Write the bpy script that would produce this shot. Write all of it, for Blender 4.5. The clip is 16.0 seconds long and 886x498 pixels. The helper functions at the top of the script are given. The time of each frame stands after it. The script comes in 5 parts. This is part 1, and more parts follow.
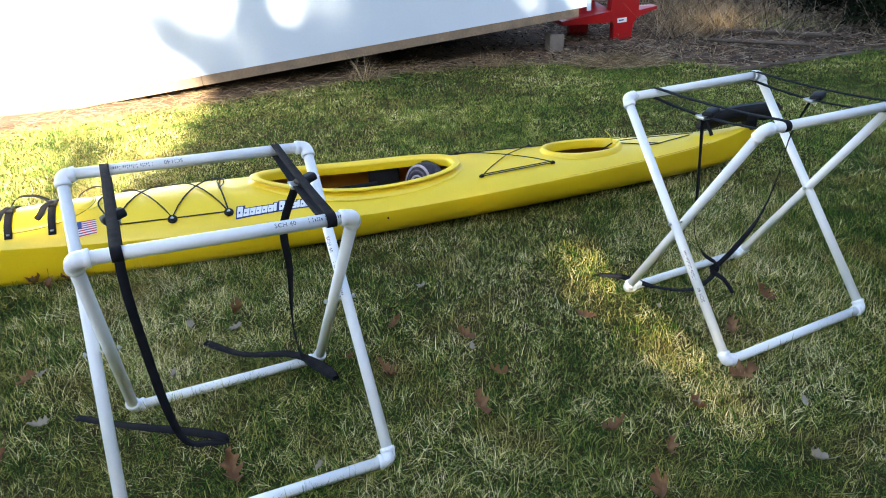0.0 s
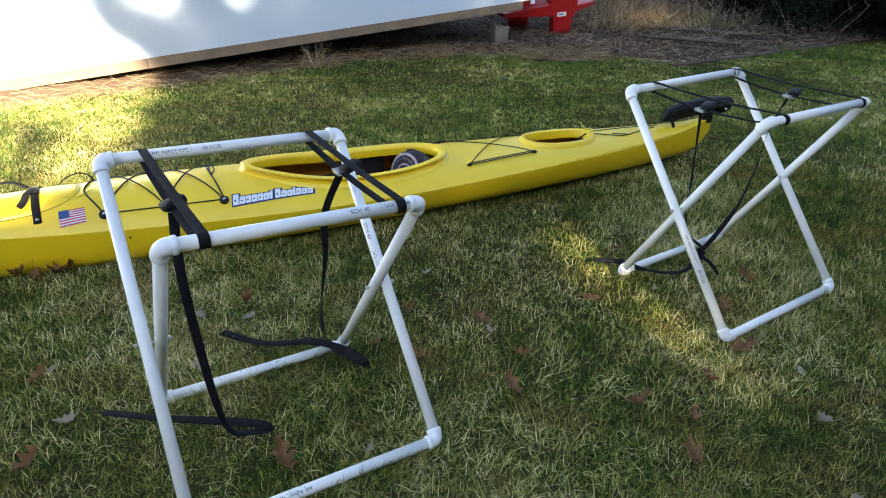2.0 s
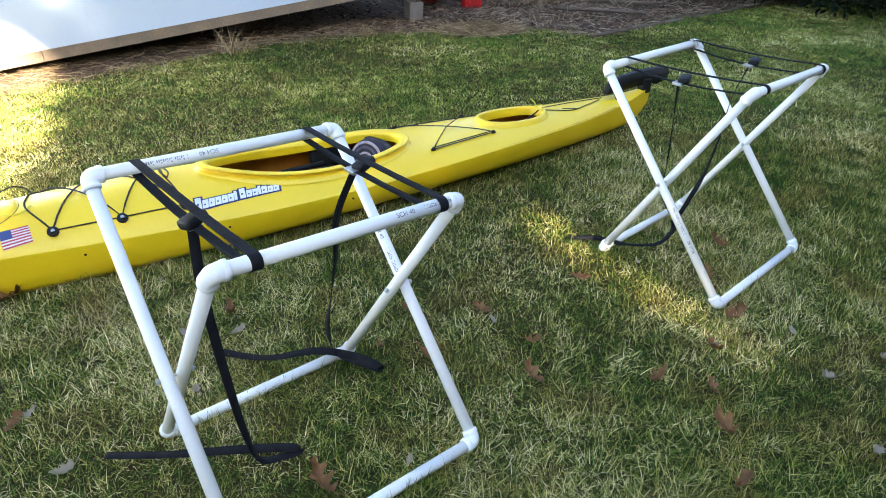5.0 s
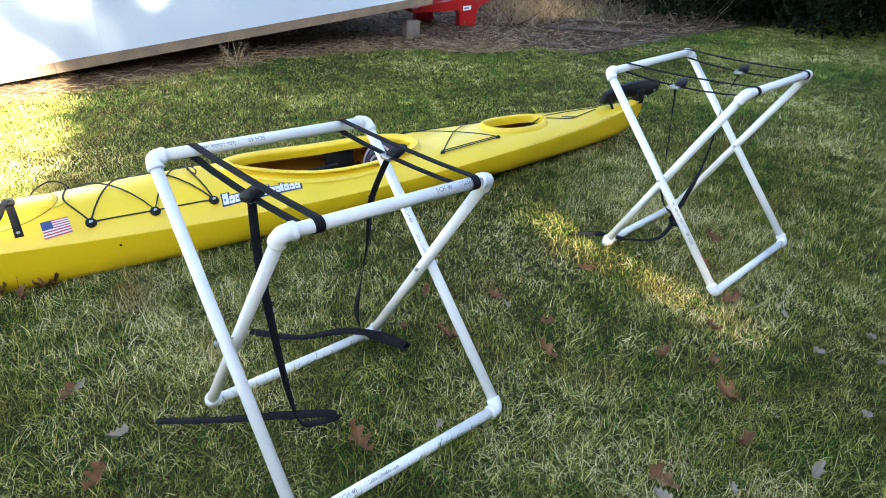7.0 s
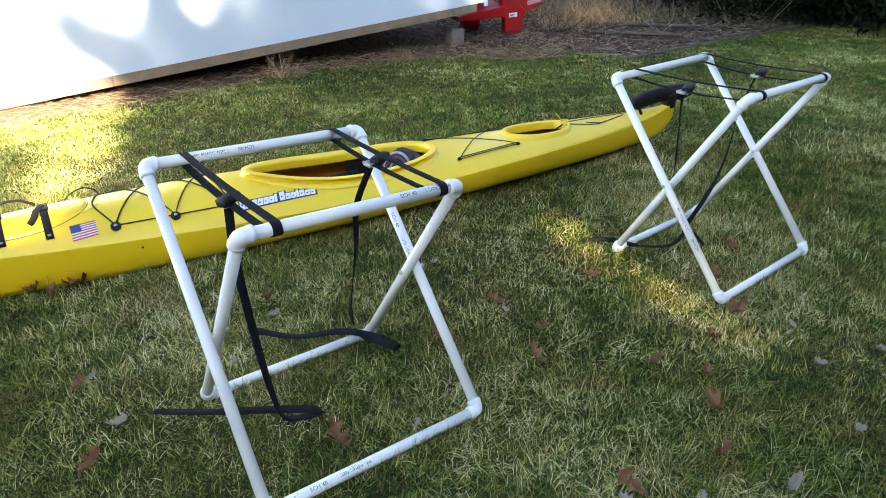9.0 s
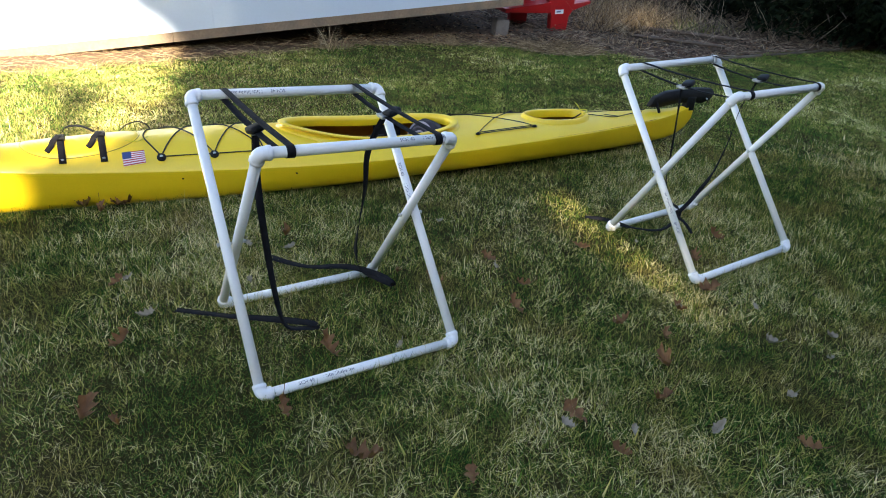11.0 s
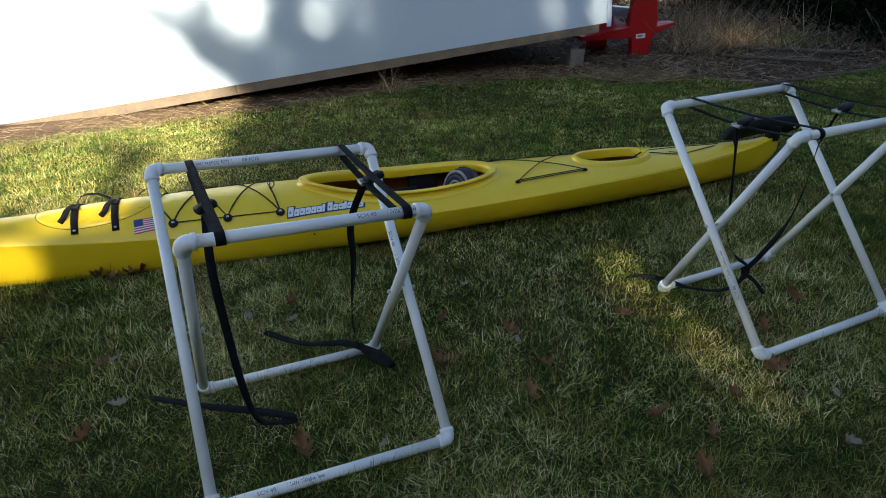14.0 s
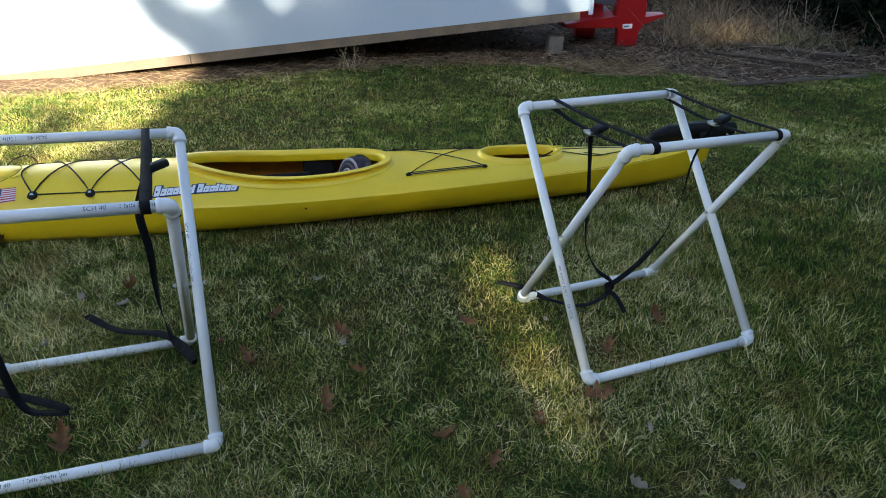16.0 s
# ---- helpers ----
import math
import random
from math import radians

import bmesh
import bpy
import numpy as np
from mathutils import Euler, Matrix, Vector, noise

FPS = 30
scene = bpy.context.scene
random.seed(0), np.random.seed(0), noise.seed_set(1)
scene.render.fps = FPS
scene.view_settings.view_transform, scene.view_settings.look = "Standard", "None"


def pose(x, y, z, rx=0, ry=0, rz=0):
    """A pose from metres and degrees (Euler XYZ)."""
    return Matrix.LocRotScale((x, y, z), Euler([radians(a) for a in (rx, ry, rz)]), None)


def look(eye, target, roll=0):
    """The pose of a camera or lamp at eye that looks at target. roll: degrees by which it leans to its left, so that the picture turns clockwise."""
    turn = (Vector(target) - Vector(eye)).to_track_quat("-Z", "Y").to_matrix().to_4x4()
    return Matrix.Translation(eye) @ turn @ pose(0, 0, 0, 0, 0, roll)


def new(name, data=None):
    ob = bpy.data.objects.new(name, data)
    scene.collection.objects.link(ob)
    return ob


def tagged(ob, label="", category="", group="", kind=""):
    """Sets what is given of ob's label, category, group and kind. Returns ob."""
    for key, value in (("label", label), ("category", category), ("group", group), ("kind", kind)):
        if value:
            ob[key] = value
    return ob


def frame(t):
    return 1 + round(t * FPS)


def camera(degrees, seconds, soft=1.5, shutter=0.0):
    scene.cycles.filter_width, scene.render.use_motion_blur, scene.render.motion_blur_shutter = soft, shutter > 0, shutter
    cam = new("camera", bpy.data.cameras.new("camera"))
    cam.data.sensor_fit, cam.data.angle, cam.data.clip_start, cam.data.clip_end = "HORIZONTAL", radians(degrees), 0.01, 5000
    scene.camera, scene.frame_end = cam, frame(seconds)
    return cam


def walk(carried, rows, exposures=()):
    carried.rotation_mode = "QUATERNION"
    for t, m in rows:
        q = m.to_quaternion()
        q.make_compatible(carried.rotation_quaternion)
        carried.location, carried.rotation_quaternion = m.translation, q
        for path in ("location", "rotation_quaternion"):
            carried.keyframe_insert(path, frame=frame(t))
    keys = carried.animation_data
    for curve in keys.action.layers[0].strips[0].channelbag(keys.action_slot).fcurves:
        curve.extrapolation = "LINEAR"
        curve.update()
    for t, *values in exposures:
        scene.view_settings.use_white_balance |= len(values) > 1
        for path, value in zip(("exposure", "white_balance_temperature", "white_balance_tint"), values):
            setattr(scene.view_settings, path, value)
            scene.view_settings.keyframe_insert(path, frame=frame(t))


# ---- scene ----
cam = camera(65.5, 16.0, soft=1.0)
PATH = [
    (0, (0.047, 0.079, 1.488), (0.025, 1.861, 0.579), -1.0),
    (0.5, (0.035, 0.199, 1.492), (0.015, 1.962, 0.549), -1.3),
    (1, (-0.025, 0.183, 1.503), (-0.03, 1.938, 0.543), 0.5),
    (1.5, (-0.177, 0.114, 1.498), (-0.07, 1.875, 0.555), 0.8),
    (2, (-0.351, 0.045, 1.499), (-0.118, 1.799, 0.566), 2.3),
    (2.5, (-0.406, 0.091, 1.474), (-0.132, 1.786, 0.449), 1.3),
    (3, (-0.422, 0.139, 1.483), (-0.035, 1.807, 0.449), 4.1),
    (3.5, (-0.462, 0.309, 1.453), (-0.068, 1.995, 0.452), 0.3),
    (4, (-0.498, 0.357, 1.463), (-0.124, 2.024, 0.424), 0.1),
    (4.5, (-0.556, 0.313, 1.492), (-0.119, 1.97, 0.46), 0.5),
    (4.7, (-0.613, 0.276, 1.493), (-0.116, 1.93, 0.485), 2.1),
    (6.8, (-0.852, 0.046, 1.454), (-0.301, 1.729, 0.525), 2.9),
    (7, (-0.866, 0.055, 1.458), (-0.302, 1.737, 0.535), 2.9),
    (7.5, (-0.87, 0.045, 1.481), (-0.294, 1.73, 0.57), 3.6),
    (8, (-0.847, 0.04, 1.47), (-0.257, 1.723, 0.563), 4.8),
    (8.2, (-0.798, 0.04, 1.471), (-0.241, 1.728, 0.554), 3.3),
    (10.3, (-0.532, -0.37, 1.518), (-0.297, 1.414, 0.644), 2.4),
    (10.5, (-0.542, -0.392, 1.496), (-0.29, 1.366, 0.575), 3.1),
    (11, (-0.535, -0.437, 1.488), (-0.257, 1.311, 0.556), 5.2),
    (11.5, (-0.396, -0.412, 1.49), (-0.215, 1.392, 0.646), 4.8),
    (12, (-0.104, -0.425, 1.535), (0.034, 1.409, 0.749), 3.3),
    (12.5, (-0.034, -0.421, 1.545), (0.023, 1.424, 0.774), 0.7),
    (13, (-0.056, -0.373, 1.537), (-0.078, 1.451, 0.717), -0.1),
    (13.5, (-0.1, -0.295, 1.537), (-0.11, 1.526, 0.71), 1.7),
    (14, (-0.117, -0.085, 1.502), (-0.155, 1.714, 0.629), -0.5),
    (14.5, (-0.044, -0.017, 1.505), (-0.093, 1.764, 0.596), -1.0),
    (15, (0.285, -0.034, 1.537), (0.138, 1.754, 0.652), -1.5),
    (15.5, (0.468, -0.043, 1.524), (0.333, 1.745, 0.638), -3.9),
    (16, (0.625, 0.109, 1.524), (0.501, 1.876, 0.594), 2.2),
]
walk(cam, [(t, look(eye, target, roll)) for t, eye, target, roll in PATH],
     exposures=[(0.0, 3.21, 6500, 10), (0.5, 2.91, 6500, 10), (1.0, 2.89, 6500, 10), (1.5, 2.88, 6500, 10), (2.0, 2.88, 6500, 10), (2.5, 3.11, 6500, 10), (3.0, 3.26, 6500, 10), (3.5, 3.46, 6500, 10), (4.0, 3.50, 6500, 10), (4.5, 3.43, 6500, 10), (7.0, 3.45, 6500, 10), (7.5, 3.46, 6500, 10), (8.0, 3.51, 6500, 10), (10.5, 2.68, 6500, 10), (11.0, 2.83, 6500, 10), (11.5, 3.13, 6500, 10), (12.0, 2.94, 6150, 6), (12.5, 2.13, 6150, 6), (13.0, 1.94, 6150, 6), (13.5, 1.76, 6150, 6), (14.0, 1.75, 6150, 6), (14.5, 1.88, 6150, 6), (15.0, 2.10, 6150, 6), (15.5, 2.06, 6250, 7), (16.0, 2.37, 6250, 7)])

# ---- world and sun ----
SUN_HEADING, SUN_ELEV = 8.0, 30.0          # light travels along +y, turned this much to -x
world = bpy.data.worlds.new("world")
scene.world = world
world.use_nodes = True
wn = world.node_tree.nodes
sky = wn.new("ShaderNodeTexSky")
sky.sky_type, sky.sun_disc = "NISHITA", False
sky.sun_elevation, sky.sun_rotation = radians(SUN_ELEV), radians(180 - SUN_HEADING)
wn["Background"].inputs["Strength"].default_value = 0.065
world.node_tree.links.new(sky.outputs[0], wn["Background"].inputs["Color"])
sun_dir = Vector((-math.sin(radians(SUN_HEADING)) * math.cos(radians(SUN_ELEV)), math.cos(radians(SUN_HEADING)) * math.cos(radians(SUN_ELEV)), -math.sin(radians(SUN_ELEV))))
lamp = bpy.data.lights.new("sun", "SUN")
lamp.energy, lamp.angle, lamp.color = 5.0, radians(0.6), (1.0, 0.88, 0.68)
sun = new("sun", lamp)
sun.matrix_world = Matrix.Translation((0, -10, 12)) @ sun_dir.to_track_quat("-Z", "Y").to_matrix().to_4x4()


# ---- materials ----
def mat(name, base, rough=0.6, metal=0.0, var=0.25, scale=8.0, fine=90.0, bump=0.15, dist=0.002, second=None, obj_random=0.0, spec=0.5, coord="Object", trans=0.0, coat=0.0):
    """A surface with blotches, grain and relief. second: a colour that the blotches drift to."""
    m = bpy.data.materials.new(name)
    m.use_nodes = True
    n, ln = m.node_tree.nodes, m.node_tree.links
    b = n["Principled BSDF"]
    tc = n.new("ShaderNodeTexCoord")
    big, small = n.new("ShaderNodeTexNoise"), n.new("ShaderNodeTexNoise")
    big.inputs["Scale"].default_value, small.inputs["Scale"].default_value = scale, fine
    big.inputs["Detail"].default_value, small.inputs["Detail"].default_value = 6, 4
    for q in (big, small):
        ln.new(tc.outputs[coord], q.inputs["Vector"])
    mix = n.new("ShaderNodeMix")
    mix.data_type = "RGBA"
    c2 = second or tuple(c * (1 - var) for c in base)
    mix.inputs["A"].default_value, mix.inputs["B"].default_value = (*base, 1), (*c2, 1)
    ramp = n.new("ShaderNodeMapRange")
    ramp.inputs["From Min"].default_value, ramp.inputs["From Max"].default_value = 0.38, 0.68
    ln.new(big.outputs["Fac"], ramp.inputs["Value"])
    ln.new(ramp.outputs[0], mix.inputs["Factor"])
    hsv = n.new("ShaderNodeHueSaturation")
    ln.new(mix.outputs["Result"], hsv.inputs["Color"])
    v = n.new("ShaderNodeMapRange")
    v.inputs["From Min"].default_value, v.inputs["From Max"].default_value = 0.25, 0.75
    v.inputs["To Min"].default_value, v.inputs["To Max"].default_value = 1 - var * 0.5, 1 + var * 0.5
    ln.new(small.outputs["Fac"], v.inputs["Value"])
    val = v.outputs[0]
    if obj_random:
        oi = n.new("ShaderNodeObjectInfo")
        r = n.new("ShaderNodeMapRange")
        r.inputs["To Min"].default_value, r.inputs["To Max"].default_value = 1 - obj_random, 1 + obj_random
        ln.new(oi.outputs["Random"], r.inputs["Value"])
        mul = n.new("ShaderNodeMath")
        mul.operation = "MULTIPLY"
        ln.new(val, mul.inputs[0]), ln.new(r.outputs[0], mul.inputs[1])
        val = mul.outputs[0]
    ln.new(val, hsv.inputs["Value"])
    ln.new(hsv.outputs[0], b.inputs["Base Color"])
    rr = n.new("ShaderNodeMapRange")
    rr.inputs["To Min"].default_value, rr.inputs["To Max"].default_value = max(0.03, rough - 0.12), min(1, rough + 0.12)
    ln.new(big.outputs["Fac"], rr.inputs["Value"])
    ln.new(rr.outputs[0], b.inputs["Roughness"])
    b.inputs["Metallic"].default_value = metal
    b.inputs["Specular IOR Level"].default_value = spec
    b.inputs["Coat Weight"].default_value = coat
    if trans:
        b.inputs["Subsurface Weight"].default_value = trans
        b.inputs["Subsurface Radius"].default_value = (0.02, 0.015, 0.004)
    bp = n.new("ShaderNodeBump")
    bp.inputs["Strength"].default_value, bp.inputs["Distance"].default_value = bump, dist
    ln.new(small.outputs["Fac"], bp.inputs["Height"])
    ln.new(bp.outputs[0], b.inputs["Normal"])
    return m


def blade_mat(name, stops, patch=(0.9, 0.35), rough=0.55, trans=0.35, spec=0.3, dead=None, fine=2.4, own_share=1.0):
    """Thin leaves and blades: a colour per blade, drifting with patches on the ground; light passes through them."""
    m = bpy.data.materials.new(name)
    m.use_nodes = True
    n, ln = m.node_tree.nodes, m.node_tree.links
    b = n["Principled BSDF"]
    geo, tc = n.new("ShaderNodeNewGeometry"), n.new("ShaderNodeTexCoord")
    noise_a, noise_b = n.new("ShaderNodeTexNoise"), n.new("ShaderNodeTexNoise")
    noise_a.inputs["Scale"].default_value, noise_a.inputs["Detail"].default_value = patch[0], 5
    noise_b.inputs["Scale"].default_value, noise_b.inputs["Detail"].default_value = 7.0, 3
    for q in (noise_a, noise_b):
        ln.new(tc.outputs["Object"], q.inputs["Vector"])
    s1, s2 = n.new("ShaderNodeMath"), n.new("ShaderNodeMath")
    s1.operation = s2.operation = "MULTIPLY_ADD"
    ln.new(noise_a.outputs["Fac"], s1.inputs[0])
    s1.inputs[1].default_value = patch[1] * 2.2
    s1.inputs[2].default_value = -patch[1] * (0.85 + fine / 2) - 0.12
    ln.new(noise_b.outputs["Fac"], s2.inputs[0])
    s2.inputs[1].default_value = patch[1] * fine
    ln.new(s1.outputs[0], s2.inputs[2])
    add = n.new("ShaderNodeMath")
    own = n.new("ShaderNodeMath")
    own.operation = "MULTIPLY_ADD"
    own.inputs[1].default_value, own.inputs[2].default_value = own_share, 0.5 - own_share / 2
    ln.new(geo.outputs["Random Per Island"], own.inputs[0])
    ln.new(own.outputs[0], add.inputs[0])
    ln.new(s2.outputs[0], add.inputs[1])
    ramp = n.new("ShaderNodeValToRGB")
    el = ramp.color_ramp.elements
    while len(el) < len(stops):
        el.new(0.5)
    for e, (p, c) in zip(el, stops):
        e.position, e.color = p, (*c, 1)
    ln.new(add.outputs[0], ramp.inputs[0])
    colour = ramp.outputs[0]
    if dead:
        third, sel, mix = n.new("ShaderNodeTexNoise"), n.new("ShaderNodeMapRange"), n.new("ShaderNodeMix")
        third.inputs["Scale"].default_value, third.inputs["Detail"].default_value = 3.3, 6
        ln.new(tc.outputs["Object"], third.inputs["Vector"])
        sel.inputs["From Min"].default_value, sel.inputs["From Max"].default_value, sel.inputs["To Max"].default_value = 0.50, 0.72, 0.55
        ln.new(third.outputs["Fac"], sel.inputs["Value"])
        mix.data_type = "RGBA"
        mix.inputs["B"].default_value = (*dead, 1)
        ln.new(sel.outputs[0], mix.inputs["Factor"]), ln.new(colour, mix.inputs["A"])
        colour = mix.outputs["Result"]
    ln.new(colour, b.inputs["Base Color"])
    b.inputs["Roughness"].default_value = rough
    b.inputs["Specular IOR Level"].default_value = spec
    tr = n.new("ShaderNodeBsdfTranslucent")
    ln.new(colour, tr.inputs["Color"])
    ms = n.new("ShaderNodeMixShader")
    ms.inputs[0].default_value = trans
    ln.new(b.outputs[0], ms.inputs[1]), ln.new(tr.outputs[0], ms.inputs[2])
    ln.new(ms.outputs[0], n["Material Output"].inputs["Surface"])
    return m


GREENS = [(0.0, (0.012, 0.046, 0.008)), (0.21, (0.045, 0.115, 0.020)), (0.44, (0.112, 0.190, 0.027)), (0.63, (0.262, 0.270, 0.044)), (0.83, (0.57, 0.475, 0.135)), (1.0, (0.98, 0.83, 0.44))]
M_GRASS = blade_mat("grass_blades", GREENS, trans=0.14, patch=(1.1, 0.60), rough=0.7, spec=0.06, dead=(0.29, 0.185, 0.055), fine=1.8, own_share=1.0)
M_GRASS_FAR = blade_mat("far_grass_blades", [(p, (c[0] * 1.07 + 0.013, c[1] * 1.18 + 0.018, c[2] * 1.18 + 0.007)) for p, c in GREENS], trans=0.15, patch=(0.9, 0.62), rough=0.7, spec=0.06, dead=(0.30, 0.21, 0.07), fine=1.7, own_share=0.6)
M_THATCH = blade_mat("dry_thatch", [(0.0, (0.15, 0.135, 0.040)), (0.4, (0.36, 0.285, 0.105)), (0.75, (0.62, 0.49, 0.215)), (1.0, (0.92, 0.78, 0.46))], trans=0.14, patch=(2.0, 0.45), rough=0.7, spec=0.06, fine=1.6)
M_TURF = mat("lawn_turf", (0.030, 0.029, 0.009), 0.95, var=0.5, scale=1.3, fine=70, bump=0.8, dist=0.03, second=(0.062, 0.046, 0.018), spec=0.03)
M_MULCH = mat("mulch_soil", (0.085, 0.054, 0.037), 0.95, var=0.5, scale=2.0, fine=40, bump=0.8, dist=0.03, second=(0.165, 0.105, 0.070), spec=0.1)
M_PVC = mat("white_pvc_pipe", (0.89, 0.88, 0.85), 0.38, var=0.05, scale=6, fine=150, bump=0.04, second=(0.80, 0.80, 0.76), trans=0.0)
M_FIT = mat("white_pvc_fitting", (0.88, 0.875, 0.86), 0.3, var=0.04, scale=20, fine=200, bump=0.05)
M_WEB = mat("black_webbing", (0.013, 0.0125, 0.0145), 0.85, var=0.3, scale=30, fine=700, bump=0.5, dist=0.001, spec=0.15)
M_CAM = mat("buckle_metal", (0.55, 0.56, 0.58), 0.35, metal=0.9, var=0.2, scale=40)
M_BLACK = mat("black_plastic", (0.007, 0.007, 0.008), 0.6, var=0.3, scale=20, spec=0.3)
M_CORD = mat("black_cord", (0.02, 0.02, 0.02), 0.8, var=0.4, scale=60, fine=900, bump=0.6, dist=0.001)
M_YEL = mat("yellow_polyethylene", (0.89, 0.625, 0.012), 0.36, var=0.05, scale=3, fine=120, bump=0.05, second=(0.86, 0.58, 0.009), spec=0.7)
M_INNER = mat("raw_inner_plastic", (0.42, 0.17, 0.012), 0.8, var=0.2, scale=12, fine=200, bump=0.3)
M_SEAM = mat("brown_seam", (0.22, 0.15, 0.03), 0.8, var=0.4, scale=20)
M_YROPE = mat("yellow_rope", (0.75, 0.66, 0.05), 0.7, var=0.3, scale=80)
M_BOLT = mat("zinc_bolt", (0.6, 0.6, 0.58), 0.35, metal=0.95, var=0.2, scale=60)
M_INK = mat("dark_ink", (0.15, 0.15, 0.18), 0.6, var=0.4, scale=90)
# white paint, with the blue cast of the wall's shade put into its colour
M_SIDING = mat("shade_tinted_white_panel", (0.63, 0.725, 0.83), 0.55, var=0.04, scale=1.2, fine=50, bump=0.08, second=(0.60, 0.695, 0.80))
M_WOOD = mat("weathered_timber", (0.25, 0.18, 0.115), 0.85, var=0.35, scale=5, fine=40, bump=0.4, dist=0.004, second=(0.17, 0.13, 0.095), obj_random=0.12)
M_LOG = mat("old_log", (0.085, 0.060, 0.042), 0.9, var=0.5, scale=6, fine=50, bump=0.6, dist=0.006, second=(0.11, 0.09, 0.07), obj_random=0.2)
M_BLOCK = mat("concrete_block", (0.19, 0.165, 0.14), 0.95, var=0.3, scale=9, fine=120, bump=0.6, dist=0.004)
M_RED = mat("red_paint", (0.38, 0.006, 0.008), 0.38, var=0.12, scale=6, fine=60, bump=0.05, second=(0.36, 0.007, 0.009))
M_STICKER = mat("white_sticker", (0.8, 0.8, 0.8), 0.5, var=0.04)
M_NAVY = mat("navy_print", (0.012, 0.025, 0.10), 0.45, var=0.1)
M_BLUE = mat("flag_blue", (0.03, 0.06, 0.2), 0.5, var=0.1)
M_FRED = mat("flag_red", (0.5, 0.05, 0.05), 0.5, var=0.1)
M_FABRIC = mat("grey_fabric", (0.035, 0.03, 0.04), 0.9, var=0.3, scale=40, fine=500, bump=0.4)
M_DULL = mat("dull_purple_fabric", (0.10, 0.085, 0.11), 0.9, var=0.3, scale=40, fine=500, bump=0.4)
M_STRIPE = mat("striped_fabric", (0.40, 0.34, 0.37), 0.9, var=0.3, scale=40, fine=500, bump=0.4)
M_LEAF = blade_mat("dry_leaf", [(0.0, (0.075, 0.034, 0.013)), (0.4, (0.180, 0.082, 0.028)), (0.75, (0.31, 0.165, 0.066)), (1.0, (0.46, 0.36, 0.20))], patch=(30, 0.45), trans=0.12)
M_PALE = blade_mat("pale_leaf", [(0.0, (0.16, 0.125, 0.085)), (0.6, (0.37, 0.31, 0.23)), (1.0, (0.60, 0.54, 0.43))], patch=(30, 0.45), trans=0.1)
M_STRAW = blade_mat("straw", [(0.0, (0.11, 0.072, 0.034)), (0.5, (0.29, 0.195, 0.095)), (1.0, (0.60, 0.46, 0.28))], patch=(2, 0.3), trans=0.2)
M_TWIG = blade_mat("twigs", [(0.0, (0.030, 0.023, 0.017)), (0.5, (0.130, 0.098, 0.068)), (1.0, (0.52, 0.42, 0.30))], patch=(2, 0.3), trans=0.0, rough=0.9)
# near black: the shade deep in the brush is put into this colour
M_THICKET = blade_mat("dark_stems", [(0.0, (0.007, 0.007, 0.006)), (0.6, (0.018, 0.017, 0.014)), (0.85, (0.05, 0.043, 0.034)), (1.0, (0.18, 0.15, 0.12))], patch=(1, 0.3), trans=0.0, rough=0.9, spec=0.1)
M_BARK = mat("bark", (0.12, 0.095, 0.075), 0.95, var=0.5, scale=12, fine=60, bump=0.8, dist=0.01)
# needles taken almost to black, the crowns' inner shade being in their colour
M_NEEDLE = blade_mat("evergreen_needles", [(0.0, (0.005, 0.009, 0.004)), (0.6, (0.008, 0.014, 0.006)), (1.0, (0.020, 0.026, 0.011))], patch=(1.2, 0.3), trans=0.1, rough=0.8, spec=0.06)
M_FIELD = mat("far_field", (0.34, 0.29, 0.20), 0.95, var=0.3, scale=0.2, fine=3, bump=0.3, dist=0.05, spec=0.1)


# ---- mesh helpers ----
def part(name, bm, material, parent=None, label="", smooth=True):
    me = bpy.data.meshes.new(name)
    bm.to_mesh(me)
    bm.free()
    for p in me.polygons:
        p.use_smooth = smooth
    mats = material if isinstance(material, (list, tuple)) else [material]
    for q in mats:
        me.materials.append(q)
    ob = new(name, me)
    if parent:
        ob.parent = parent
    if label:
        ob["label"] = label
    return ob


def thing(name, label, category, group="", at=None, kind=""):
    ob = new(name)
    ob.empty_display_size = 0.1
    if at is not None:
        ob.matrix_world = at
    return tagged(ob, label, category, group, kind)


def raw_mesh(name, verts, faces, material, smooth=True):
    """Fast build of a big mesh from arrays."""
    me = bpy.data.meshes.new(name)
    verts = np.asarray(verts, np.float32)
    faces = np.asarray(faces, np.int32)
    me.vertices.add(len(verts))
    me.vertices.foreach_set("co", verts.ravel())
    k = faces.shape[1]
    me.loops.add(faces.size)
    me.loops.foreach_set("vertex_index", faces.ravel())
    me.polygons.add(len(faces))
    me.polygons.foreach_set("loop_start", np.arange(0, faces.size, k, dtype=np.int32))
    me.polygons.foreach_set("use_smooth", np.full(len(faces), smooth))
    me.update(calc_edges=True)
    me.materials.append(material)
    return new(name, me)


